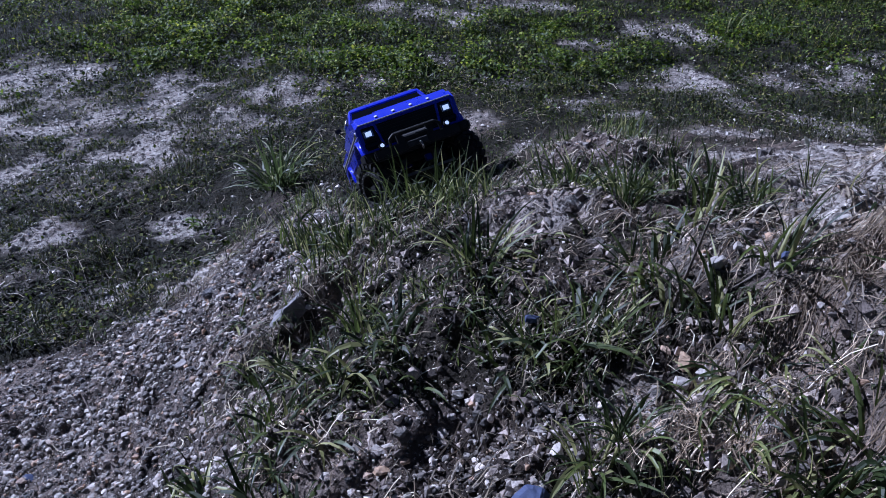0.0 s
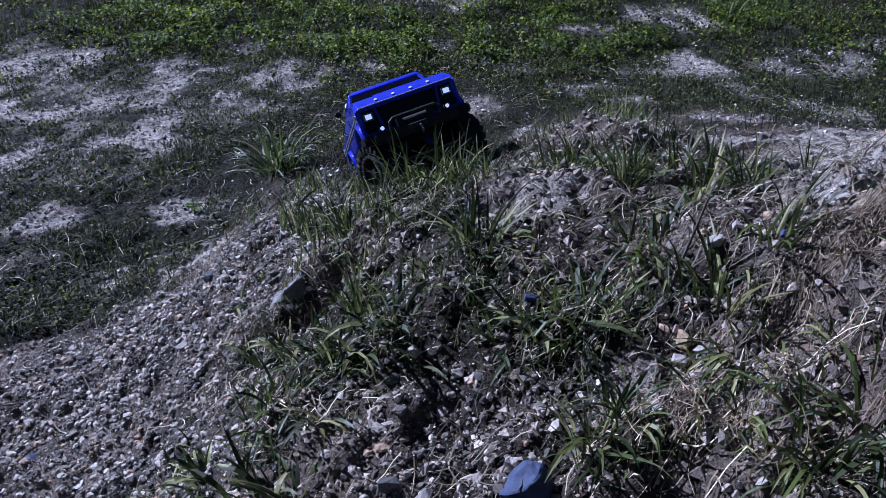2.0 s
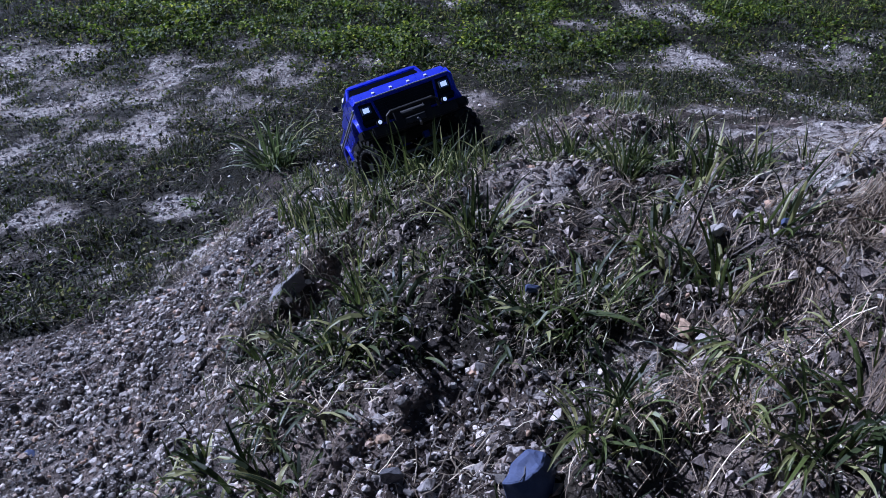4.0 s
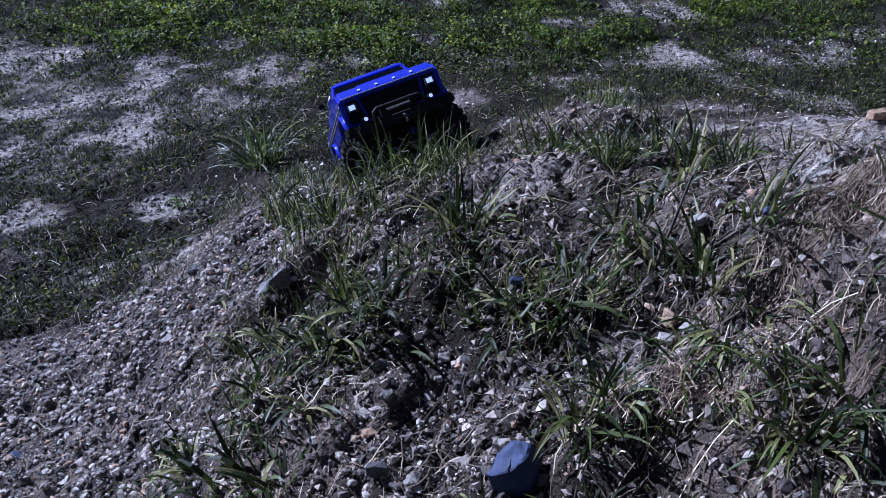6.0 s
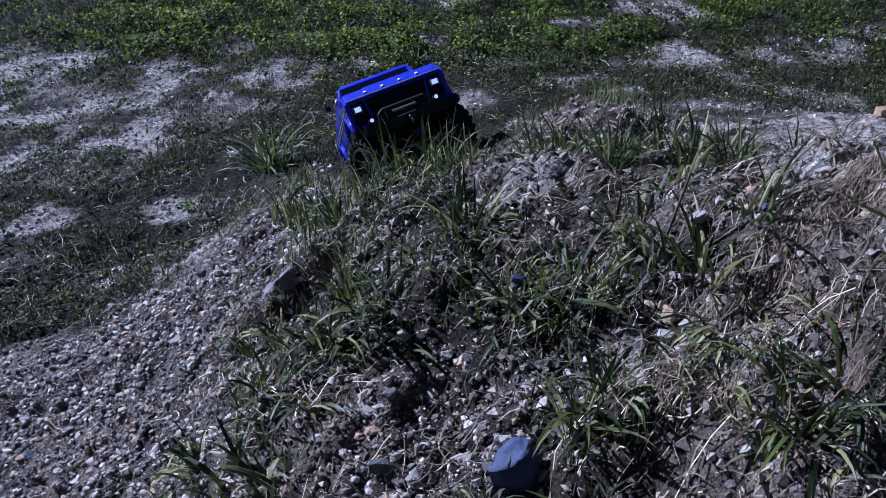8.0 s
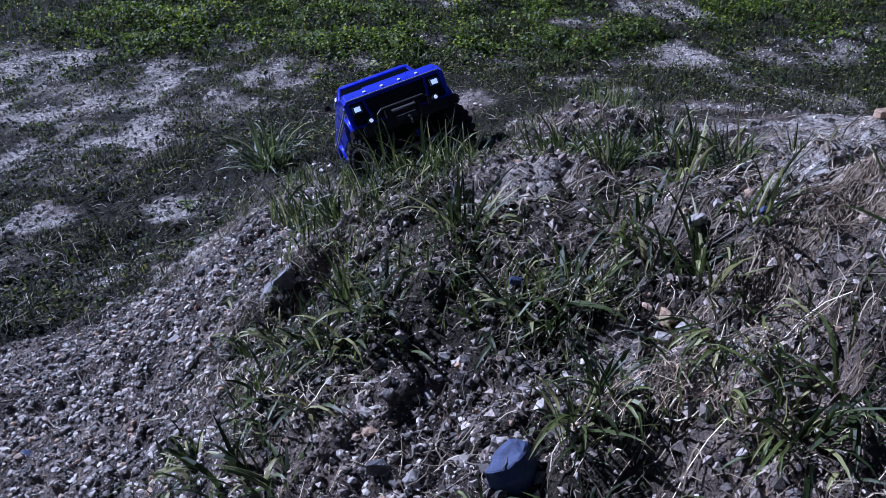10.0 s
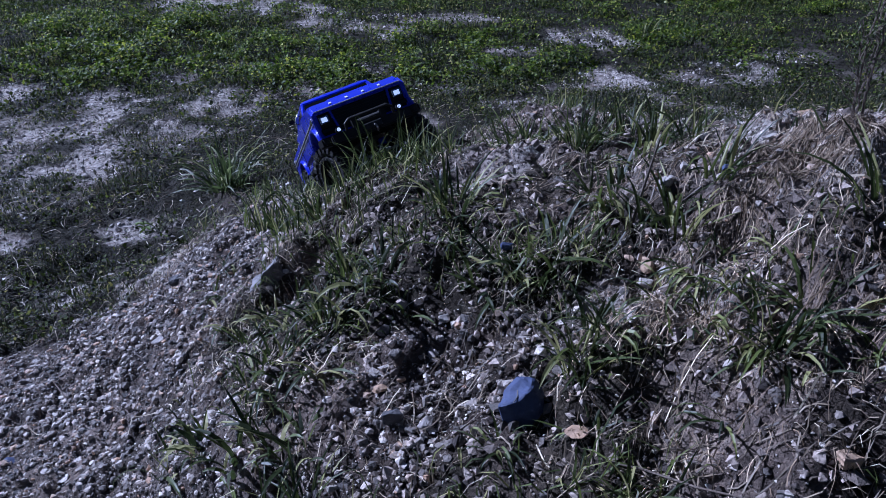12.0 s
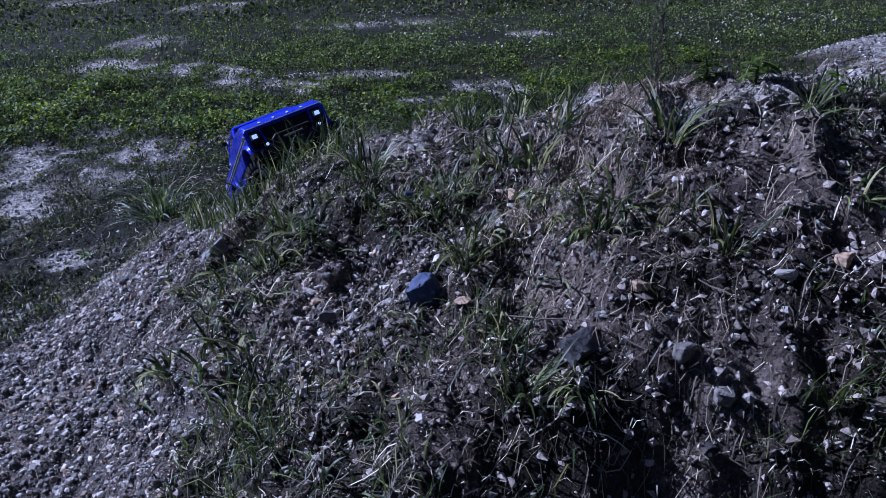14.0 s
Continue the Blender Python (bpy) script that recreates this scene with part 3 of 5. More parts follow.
    # silver strip added for the white highlight on the bonnet's front edge
    part("bonnet_trim", rounded(box(bmesh.new(), (0.2138, 0, 0.1988), (0.0024, 0.190, 0.0022)), 0.0006, 1), SILVER, truck, "thin bright strip standing in for the highlight on the bonnet edge")
    for k in range(7):
        part("grille_slat", box(bmesh.new(), (0.2070, 0, 0.1525 + 0.0062 * k), (0.0030, 0.119, 0.0018)), BLACK, truck)
    for y in (-0.080, 0.080):
        lamp = rounded(box(bmesh.new(), (0.2085, y, 0.1785), (0.006, 0.025, 0.021)), 0.0015, 2)
        lamp = part("headlight", lamp, BLACK, truck, "square headlight in a black surround, lit")
        part("bezel", rounded(box(bmesh.new(), (0.2105, y, 0.1785), (0.0040, 0.0205, 0.0165)), 0.0015, 1), CHROME, lamp, "chrome bezel")
        part("lens", rounded(box(bmesh.new(), (0.2120, y, 0.1785), (0.0035, 0.0150, 0.0120)), 0.0015, 2), LAMP, lamp, "lit white lens")
        part("indicator", rounded(box(bmesh.new(), (0.2090, y, 0.1570), (0.005, 0.028, 0.010)), 0.0015, 1), GLASS, truck)
    bumper = bmesh.new()
    box(bumper, (0.2270, 0, 0.1300), (0.020, 0.172, 0.020))
    for side in (-1, 1):
        box(bumper, (0.2185, side * 0.096, 0.1325), (0.020, 0.030, 0.018), (0, 0, -side * 28))
    bumper = part("front_bumper", rounded(bumper, 0.003, 2), BLACK, truck)
    part("hoop", pipe(bmesh.new(), [(0.234, -0.052, 0.138), (0.240, -0.050, 0.152), (0.241, -0.042, 0.158), (0.241, 0.042, 0.158), (0.240, 0.050, 0.152), (0.234, 0.052, 0.138)], 0.003, 8), BLACK, bumper)
    winch = rod(bmesh.new(), (0.226, -0.024, 0.146), (0.226, 0.024, 0.146), 0.008, seg=14)
    box(winch, (0.226, -0.030, 0.146), (0.018, 0.012, 0.019))
    box(winch, (0.226, 0.030, 0.146), (0.018, 0.012, 0.019))
    part("winch", winch, BLACK, bumper)
    part("winch_plate", rounded(box(bmesh.new(), (0.2385, 0.012, 0.1470), (0.002, 0.026, 0.004)), 0.0006, 1), GREASED, bumper)
    part("fairlead", rounded(box(bmesh.new(), (0.2380, 0, 0.131), (0.004, 0.040, 0.012)), 0.001, 1), GREASED, bumper)
    part("tow_hook", pipe(bmesh.new(), [(0.238, 0.004, 0.130), (0.248, 0.004, 0.127), (0.252, 0.004, 0.120), (0.247, 0.004, 0.115)], 0.0022, 8), STEEL, bumper)
    for y in (-0.066, 0.066):
        fog = rod(bmesh.new(), (0.222, y, 0.1465), (0.236, y, 0.1465), 0.0062, 0.0066, 16)
        fog = part("fog_lamp", fog, BLACK, bumper, "round fog lamp, lit")
    for y in (-0.066, 0.066):
        part("fog_lens", rod(bmesh.new(), (0.2355, y, 0.1465), (0.2375, y, 0.1465), 0.0040, 0.0032, 16), LAMP, bumper, "lit white lens")
    part("rear_bumper", rounded(box(bmesh.new(), (-0.292, 0, 0.128), (0.014, 0.196, 0.016)), 0.003, 2), BLACK, truck)
    # roll bar with lamps behind the cab
    bar = bmesh.new()
    for side in (-1, 1):
        pipe(bar, [(-0.185, side * 0.082, 0.158), (-0.112, side * 0.076, 0.262), (-0.108, side * 0.070, 0.272)], 0.0034, 8)
    pipe(bar, [(-0.106, -0.086, 0.155), (-0.106, -0.083, 0.258), (-0.106, -0.074, 0.271), (-0.106, 0.074, 0.271), (-0.106, 0.083, 0.258), (-0.106, 0.086, 0.155)], 0.0038, 10)
    bar = part("roll_bar", bar, CHROME, truck, "chrome roll bar behind the cab")
    smooth(bar, 50)
    for k in range(4):
        y = -0.048 + 0.032 * k
        lamp = rod(bmesh.new(), (-0.110, y, 0.2805), (-0.096, y, 0.2805), 0.0068, 0.0092, 16)
        rod(lamp, (-0.105, y, 0.270), (-0.105, y, 0.277), 0.002)
        lamp = part("roof_lamp", smooth_bm(lamp), CHROME, bar, "round chrome spot lamp")
        part_k = rod(bmesh.new(), (-0.0963, y, 0.2805), (-0.0945, y, 0.2805), 0.0080, 0.0066, 16)
        part("lamp_glass", part_k, CHROME, truck)
    # running gear
    for side in (-1, 1):
        part("chassis_rail", rounded(box(bmesh.new(), (-0.01, side * 0.034, 0.104), (0.450, 0.008, 0.014)), 0.001, 1), BLACK, truck)
        for x in (REAR, FRONT):
            shock = rod(bmesh.new(), (x - 0.004, side * 0.060, HUBS[x]), (x + 0.010, side * 0.048, 0.140), 0.0045, seg=12)
            part("shock_absorber", shock, GREASED, truck)
            coil = [(x - 0.002 + 0.011 * q + 0.0078 * math.cos(q * 44), side * (0.059 - 0.010 * q) + 0.0078 * math.sin(q * 44), 0.090 + 0.046 * q) for q in (k / 72 for k in range(73))]
            part("spring", pipe(bmesh.new(), coil, 0.0012, 5), GREASED, truck)
            link = rod(bmesh.new(), (x, side * 0.045, HUBS[x]), (x * 0.25, side * 0.036, 0.088), 0.0035)
            part("suspension_link", link, GREASED, truck)
    part("gearbox", rounded(box(bmesh.new(), (-0.01, 0, 0.094), (0.090, 0.050, 0.030)), 0.004, 2), BLACK, truck)
    part("skid_plate", rounded(box(bmesh.new(), (-0.01, 0, 0.0745), (0.110, 0.070, 0.005)), 0.001, 1), GREASED, truck)
    part("steering_motor", rounded(box(bmesh.new(), (0.160, 0.030, 0.104), (0.018, 0.026, 0.014)), 0.0015, 1), ANODISED, truck, "blue anodised steering motor")
    part("steering_rod", rod(bmesh.new(), (0.178, -0.070, 0.082), (0.178, 0.070, 0.082), 0.0028), STEEL, truck)
    for x in (REAR, FRONT):
        axle = rod(bmesh.new(), (x, -0.078, HUBS[x]), (x, 0.078, HUBS[x]), 0.0085, seg=12)
        bmesh.ops.create_uvsphere(axle, u_segments=14, v_segments=8, radius=0.021, matrix=pose(x, 0.018, HUBS[x]))
        part("axle", axle, BLACK, truck)
    tyre, rim_me, bolt, spoke = tyre_mesh(), rim_mesh(), bolt_mesh(), spoke_mesh()
    for x in (REAR, FRONT):
        for side in (-1, 1):
            steer = 22 if x > 0 else 0
            at = pose(x, side * TRACK, HUBS[x], 0, 0, steer + (180 if side > 0 else 0)) @ Matrix.Rotation(0.3 * x * 10 + side, 4, "Y")
            wheel = part_mesh("wheel", rim_me, truck, "black rim with a chunky off-road tyre", at)
            part_mesh("tyre", tyre, wheel)
            for k in range(8):
                part_mesh("spoke", spoke, wheel, "", Matrix.Rotation(2 * math.pi * k / 8, 4, "Y"))
            ring = smooth_ring()
            part("bead_ring", ring, BLACK, wheel)
            for k in range(20):
                a = 2 * math.pi * k / 20
                part_mesh("bolt", bolt, wheel, "", Matrix.Translation((TYRE * 0.575 * math.cos(a), 0, TYRE * 0.575 * math.sin(a))))
    return truck


def smooth_bm(bm):
    for f in bm.faces:
        f.smooth = len(f.verts) == 4
    return bm


def smooth_ring():
    bm = bmesh.new()
    for k in range(32):
        a, b = 2 * math.pi * k / 32, 2 * math.pi * (k + 1) / 32
        for r0, r1, y in ((TYRE * 0.52, TYRE * 0.63, -0.0245),):
            bm.faces.new([bm.verts.new((r * math.cos(q), y, r * math.sin(q))) for r, q in ((r0, a), (r1, a), (r1, b), (r0, b))])
    bmesh.ops.remove_doubles(bm, verts=bm.verts, dist=1e-5)
    bmesh.ops.solidify(bm, geom=bm.faces[:], thickness=0.0016)
    return bm


build_truck(pose(-0.044, 1.487, 0.198, 15.2, -30.1, -77.0))

# ---------------------------------------------------------------- stones


def stone_mesh(name, seed, size, mat, points=16, soft=0.06, blocky=False, worn=1.0):
    """A broken stone: a hull round random points, with worn edges."""
    rng = random.Random(seed)
    bm = bmesh.new()
    if blocky:
        for k in range(8):
            v = [(1 if k >> j & 1 else -1) * rng.uniform(0.48, 1.0) for j in range(3)]
            bm.verts.new([a * b / 2 for a, b in zip(v, size)])
        points = 0
    for _ in range(points):
        v = Vector((rng.gauss(0, 1), rng.gauss(0, 1), rng.gauss(0, 1))).normalized() * rng.uniform(0.82, 1.0)
        bm.verts.new((v.x * size[0] / 2, v.y * size[1] / 2, v.z * size[2] / 2))
    hull = bmesh.ops.convex_hull(bm, input=bm.verts)
    bmesh.ops.delete(bm, geom=[g for g in hull["geom_interior"] if isinstance(g, bmesh.types.BMVert)], context="VERTS")
    bmesh.ops.dissolve_limit(bm, angle_limit=radians(22), verts=bm.verts, edges=bm.edges)
    bmesh.ops.bevel(bm, geom=bm.edges[:], offset=min(size) * soft, segments=1, affect="EDGES", clamp_overlap=True)
    if blocky:
        bmesh.ops.triangulate(bm, faces=bm.faces)
        bmesh.ops.subdivide_edges(bm, edges=bm.edges, cuts=5, use_grid_fill=True)
        for v in bm.verts:
            q = v.co / min(size)
            v.co += v.co.normalized() * min(size) * worn * (0.11 * noise.noise(q * 1.5 + Vector((seed, 0, 0))) + 0.045 * noise.noise(q * 4.0) + 0.022 * noise.noise(q * 12))
    bmesh.ops.recalc_face_normals(bm, faces=bm.faces)
    me = bpy.data.meshes.new(name)
    if blocky:
        for f in bm.faces:
            f.smooth = True
        for e in bm.edges:
            e.smooth = e.calc_face_angle(0) < radians(32)
    bm.to_mesh(me)
    bm.free()
    me.materials.append(mat)
    return me


def lay(x, y, lift=0.0, turn=(0, 0, 0), scale=1.0):
    return pose(x, y, float(land(x, y)) + lift, *turn) @ Matrix.Diagonal((scale, scale, scale, 1))


def put_stone(name, label, mat, seed, x, y, size, turn=(0, 0, 0), sink=0.25, points=16, soft=0.06, blocky=False, worn=1.0):
    ob = new(name, stone_mesh(name, seed, size, mat, points, soft, blocky, worn))
    ob.matrix_world = lay(x, y, size[2] * (0.5 - sink), turn)
    return tagged(ob, label, "stone")




def put_slab(label, mat, seed, m, long, wide, thick, corners=8, uneven=0.0034):
    """A flat-faced broken rock: an uneven polygon for its face, with a body that widens downwards."""
    r = random.Random(seed)
    bm = bmesh.new()
    turns = sorted(2 * math.pi * (k + r.uniform(-0.28, 0.28)) / corners for k in range(corners))
    reach = [r.uniform(0.80, 1.0) for _ in turns]
    rings = []
    for drop, grow in ((0.0, 1.0), (0.45, 1.12), (1.0, 1.05)):
        rings.append([bm.verts.new((math.cos(a) * q * grow * long / 2 + r.uniform(-0.002, 0.002), math.sin(a) * q * grow * wide / 2 + r.uniform(-0.002, 0.002),
                                    -drop * thick + r.uniform(-0.0022, 0.0022))) for a, q in zip(turns, reach)])
    bm.faces.new(rings[0])
    bm.faces.new(rings[-1][::-1])
    for a, b in zip(rings, rings[1:]):
        for k in range(corners):
            bm.faces.new((a[k], b[k], b[(k + 1) % corners], a[(k + 1) % corners]))
    bmesh.ops.recalc_face_normals(bm, faces=bm.faces)
    bmesh.ops.bevel(bm, geom=bm.edges[:], offset=0.0014, segments=1, affect="EDGES", clamp_overlap=True)
    bmesh.ops.triangulate(bm, faces=bm.faces)
    bmesh.ops.subdivide_edges(bm, edges=bm.edges, cuts=3, use_grid_fill=True)
    for v in bm.verts:
        v.co += Vector((0, 0, 1)) * (uneven * noise.noise(v.co * 55 + Vector((seed, 0, 0))) + 0.0011 * noise.noise(v.co * 200))
    rock = part("rock", bm, mat, None)
    rock.matrix_world = m
    crack = [(long * (-0.30 + 0.16 * k), wide * (-0.32 + 0.17 * k) + r.uniform(-0.002, 0.002), -0.0002) for k in range(5)]
    part("crack", pipe(bmesh.new(), crack, [0.0004, 0.0008, 0.0010, 0.0008, 0.0004], 5), DARKSTONE, rock, "dark crack across the face")
    return tagged(rock, label, "stone")


put_slab("blue-grey angular rock with a flat cracked face on the gravel", SLATE, 5, lay(0.091, 0.441, 0.022, (-14, -16, 34)), 0.047, 0.032, 0.034, 7)
put_slab("weathered grey slab of stone half buried beside a dark hollow", GREY, 9, lay(-0.206, 0.868, 0.012, (-22, -24, 55)), 0.078, 0.036, 0.046, 6, 0.008)
put_stone("stone", "pale rounded pebble on the dry slope", PALE, 2, 0.273, 0.613, (0.024, 0.018, 0.016), (0, 0, 20))
put_stone("stone", "small pale pebble beside a larger one", PALE, 3, 0.292, 0.618, (0.012, 0.011, 0.012))
put_stone("stone", "tan rounded stone on the bare earth", TAN, 4, 0.235, 0.541, (0.019, 0.022, 0.022))
put_stone("stone", "pale flat stone on the bare earth", PALE, 6, 0.231, 0.525, (0.018, 0.022, 0.012), (0, 0, 50))
put_stone("stone", "grey flat stone on the bare earth", PALE, 66, 0.247, 0.523, (0.022, 0.016, 0.010), (0, 0, 10))
put_stone("stone", "light blue-grey chip among the grass", SLATE, 7, 0.109, 0.630, (0.020, 0.013, 0.014))
put_stone("stone", "smooth white pebble on the gravel", PALE, 8, 0.036, 0.592, (0.016, 0.014, 0.013))
put_stone("stone", "grey angular stone on the gravel", STONE, 10, -0.028, 0.601, (0.022, 0.018, 0.016))
put_stone("stone", "tan broken stone on the gravel", TAN, 11, -0.035, 0.527, (0.020, 0.015, 0.012))
put_stone("stone", "orange-brown stone chip on the gravel", TAN, 12, -0.014, 0.535, (0.013, 0.012, 0.010))
put_stone("stone", "flat grey stone lying on the gravel slope", STONE, 13, -0.391, 0.925, (0.034, 0.024, 0.014), (0, -10, 15))
put_stone("stone", "dark angular stone at the top of the gravel slope", DARKSTONE, 14, -0.432, 1.185, (0.036, 0.030, 0.030))
put_stone("stone", "pale stone on the gravel slope", PALE, 15, -0.697, 1.126, (0.020, 0.016, 0.010))
put_stone("stone", "grey-blue flat stone low on the gravel slope", SLATE, 16, -0.596, 0.792, (0.032, 0.024, 0.014))
put_stone("stone", "dark grey stone on the gravel", DARKSTONE, 17, -0.023, 0.481, (0.026, 0.022, 0.022))
put_stone("stone", "grey stone beside a dark one on the gravel", STONE, 18, 0.008, 0.470, (0.024, 0.020, 0.018))
put_stone("stone", "dark slab of stone with a pale corner in the shade", DARKSTONE, 20, 0.236, 0.268, (0.046, 0.034, 0.024), (34, 0, 20), 0.60, 0, 0.03, True)
put_stone("stone", "round grey stone on the bare shelf", STONE, 22, 0.737, 1.665, (0.034, 0.030, 0.028))
put_stone("stone", "white stone chip on the dark slope", PALE, 23, 0.405, 0.452, (0.014, 0.010, 0.009))
put_stone("stone", "pale lump of hard clay on the dark slope", PALE, 24, 0.442, 0.245, (0.030, 0.022, 0.022))
put_stone("stone", "pinkish block of stone on the bare shelf", TAN, 41, 0.936, 1.489, (0.046, 0.034, 0.030), (0, 0, 12), 0.2, 0, 0.08, True)
put_stone("stone", "pale flat stone on the lip of the ridge", PALE, 42, 0.385, 0.628, (0.030, 0.018, 0.008), (0, 0, 8), 0.2)
put_stone("stone", "dark flat stone beside the pale one on the ridge", STONE, 43, 0.362, 0.612, (0.016, 0.012, 0.008), (0, 0, 40), 0.2)
put_stone("clod", "crumbling lump of pale clay on the lower slope", CLAYLUMP, 44, 0.322, 0.222, (0.034, 0.024, 0.022), (0, 12, 30), 0.35, 0, 0.10, True)
put_stone("clod", "broken lump of clay below another on the slope", CLAYLUMP, 45, 0.345, 0.183, (0.030, 0.024, 0.020), (10, 0, 70), 0.35, 0, 0.10, True)
put_stone("clod", "reddish lump of dry clay on the slope", TAN, 46, 0.507, 0.245, (0.024, 0.018, 0.016), (0, 0, 40), 0.35, 0, 0.10, True)
put_stone("clod", "tan lump of clay among the straw", TAN, 47, 0.304, 0.292, (0.022, 0.016, 0.014), (0, 0, 10), 0.35, 0, 0.10, True)
put_stone("stone", "flat tan stone beside the blue-grey rock", TAN, 48, 0.133, 0.388, (0.026, 0.018, 0.010), (0, 0, -20), 0.25)
put_stone("stone", "small blue-white stone in a hollow", SLATE, 25, 0.322, 0.585, (0.012, 0.010, 0.012))

LOOSE = [stone_mesh("stone", 100 + k, (1.0, random.Random(k).uniform(0.65, 0.95), random.Random(k + 50).uniform(0.45, 0.75)), STONE, 12, 0.05) for k in range(8)]
pick = np.random.default_rng(5)
count = 0
while count < 260:
    x, y = pick.uniform(-0.85, 0.62), pick.uniform(0.14, 1.30)
    g = float(blob(np.array([x]), np.array([y]), SLOPE + PIT)[0])
    if pick.random() > 0.12 + 0.88 * g:
        continue
    size = 0.007 + 0.013 * pick.random() ** 2.6
    ob = new("stone", LOOSE[count % 8])
    ob.matrix_world = lay(x, y, size * 0.12, tuple(pick.uniform(-25, 25, 2)) + (pick.uniform(0, 360),), size)
    tagged(ob, "loose grey gravel stone on the dirt pile", "stone", "loose stones on the pile")
    count += 1

GOLD = (1 + 5 ** 0.5) / 2
ICO = np.array([(a, b * GOLD, 0) for a in (-1, 1) for b in (-1, 1)])
ICO = np.concatenate([ICO, ICO[:, [2, 0, 1]], ICO[:, [1, 2, 0]]]) / math.hypot(1, GOLD)
ball = bmesh.new()
for corner in ICO:
    ball.verts.new(corner)
bmesh.ops.convex_hull(ball, input=ball.verts)
ball.verts.index_update()
ICO_FACES = np.array([[v.index for v in f.verts] for f in ball.faces])
ball.free()
BLOCK = np.array([(a, b, c) for a in (-1, 1) for b in (-1, 1) for c in (-1, 1)], float) * 0.72
BLOCK_FACES = np.array([(0, 1, 3), (0, 3, 2), (4, 6, 7), (4, 7, 5), (0, 4, 5), (0, 5, 1), (2, 3, 7), (2, 7, 6), (0, 2, 6), (0, 6, 4), (1, 5, 7), (1, 7, 3)])


def scatter(rng, n, x0, x1, y0, y1, keep):
    """n places at most, kept by a chance that depends on the place."""
    x, y = rng.uniform(x0, x1, n), rng.uniform(y0, y1, n)
    ok = rng.random(n) < keep(x, y)
    return x[ok], y[ok]


OCTA = np.array([(1, 0, 0), (0, 1, 0), (-1, 0, 0), (0, -1, 0), (0, 0, 1), (0, 0, -1)], float)
OCTA_FACES = np.array([(k, (k + 1) % 4, 4) for k in range(4)] + [((k + 1) % 4, k, 5) for k in range(4)])


def gravel_field(name, label, seed, n, area, keep, small, large, power=3.0, crumb=False, mat=None):
    """Loose broken pebbles, each a small jagged body bedded in the soil; the larger ones have more facets."""
    rng = np.random.default_rng(seed)
    ax, ay = scatter(rng, n, *area, keep)
    every = small + (large - small) * rng.random(len(ax)) ** power
    big = every > 0.0062
    kinds = [(OCTA, OCTA_FACES, every > 0)] if crumb else [(BLOCK, BLOCK_FACES, ~big), (ICO, ICO_FACES, big)]
    verts, faces, base = [], [], 0
    for body, tri, mine in kinds:
        x, y, size = ax[mine], ay[mine], every[mine]
        k = len(x)
        axes = rng.uniform(0.45, 1.0, (k, 1, 3)) * size[:, None, None] / 2
        axes[:, :, 2] *= 0.8
        v = (body[None] * (1 + rng.uniform(-0.36, 0.30, (k, len(body), 1))) + rng.uniform(-0.20, 0.20, (k, len(body), 3))) * axes
        a, b = rng.uniform(0, 2 * np.pi, k), rng.normal(0, 0.6, k)
        ca, sa, cb, sb = np.cos(a)[:, None], np.sin(a)[:, None], np.cos(b)[:, None], np.sin(b)[:, None]
        vx, vz = v[:, :, 0] * cb + v[:, :, 2] * sb, v[:, :, 2] * cb - v[:, :, 0] * sb
        out = np.stack([vx * ca - v[:, :, 1] * sa + x[:, None], vx * sa + v[:, :, 1] * ca + y[:, None], vz + (land(x, y) + size * 0.04)[:, None]], -1)
        verts.append(out.reshape(-1, 3))
        faces.append((tri[None] + (np.arange(k) * len(body))[:, None, None]).reshape(-1, 3) + base)
        base += k * len(body)
    return tagged(new(name, mesh_from(name, np.concatenate(verts), np.concatenate(faces), mat or GRAVEL)), label, "gravel", kind="stuff")


def pile_gravel(x, y):
    return np.clip(0.12 + 0.88 * blob(x, y, SLOPE) + 0.7 * blob(x, y, PIT) + 0.15 * blob(x, y, CLAY) - 0.12 * greenness(x, y), 0, 1) * np.clip(land(x, y, False) / 0.05, 0.25, 1)


gravel_field("gravel", "loose grey gravel on the dirt pile", 31, 125000, (-1.1, 0.95, 0.0, 1.5), pile_gravel, 0.0024, 0.0165, 3.2)
gravel_field("gravel", "fine grit and crumbs of earth on the pile", 32, 72000, (-0.95, 0.72, 0.08, 1.3), lambda x, y: np.clip(pile_gravel(x, y) + 0.25, 0, 1), 0.0018, 0.0060, 1.6, True)
gravel_field("gravel", "scattered gravel on bare patches of the field", 33, 26000, (-3.0, 4.6, 1.3, 5.6),
             lambda x, y: np.clip(bare(x, y) * 0.4 + 0.12 * blob(x, y, HEAP) + 0.03, 0, 1), 0.005, 0.026, 3.0)
gravel_field("gravel", "small chips and clods on the bare patches", 34, 60000, (-2.2, 2.2, 1.2, 3.8),
             lambda x, y: np.clip(bare(x, y) * 0.75 + 0.06 * blob(x, y, HEAP) + 0.06, 0, 1), 0.005, 0.024, 2.6, True, CHIPS)
gravel_field("gravel", "small chips on the far bare patches", 35, 60000, (-3.6, 4.6, 4.0, 9.5),
             lambda x, y: np.clip(bare(x, y) * 0.8 + blob(x, y, HEAP), 0, 1), 0.010, 0.035, 2.0, True, CHIPS)

gravel_field("clods", "crumbled lumps of brown earth over the pile", 36, 34000, (-0.5, 0.95, 0.0, 1.2),
             lambda x, y: pile_share(x, y) * (1 - blob(x, y, SLOPE)) * 0.7, 0.003, 0.020, 2.4, True, CLOD)

# ---------------------------------------------------------------- plants


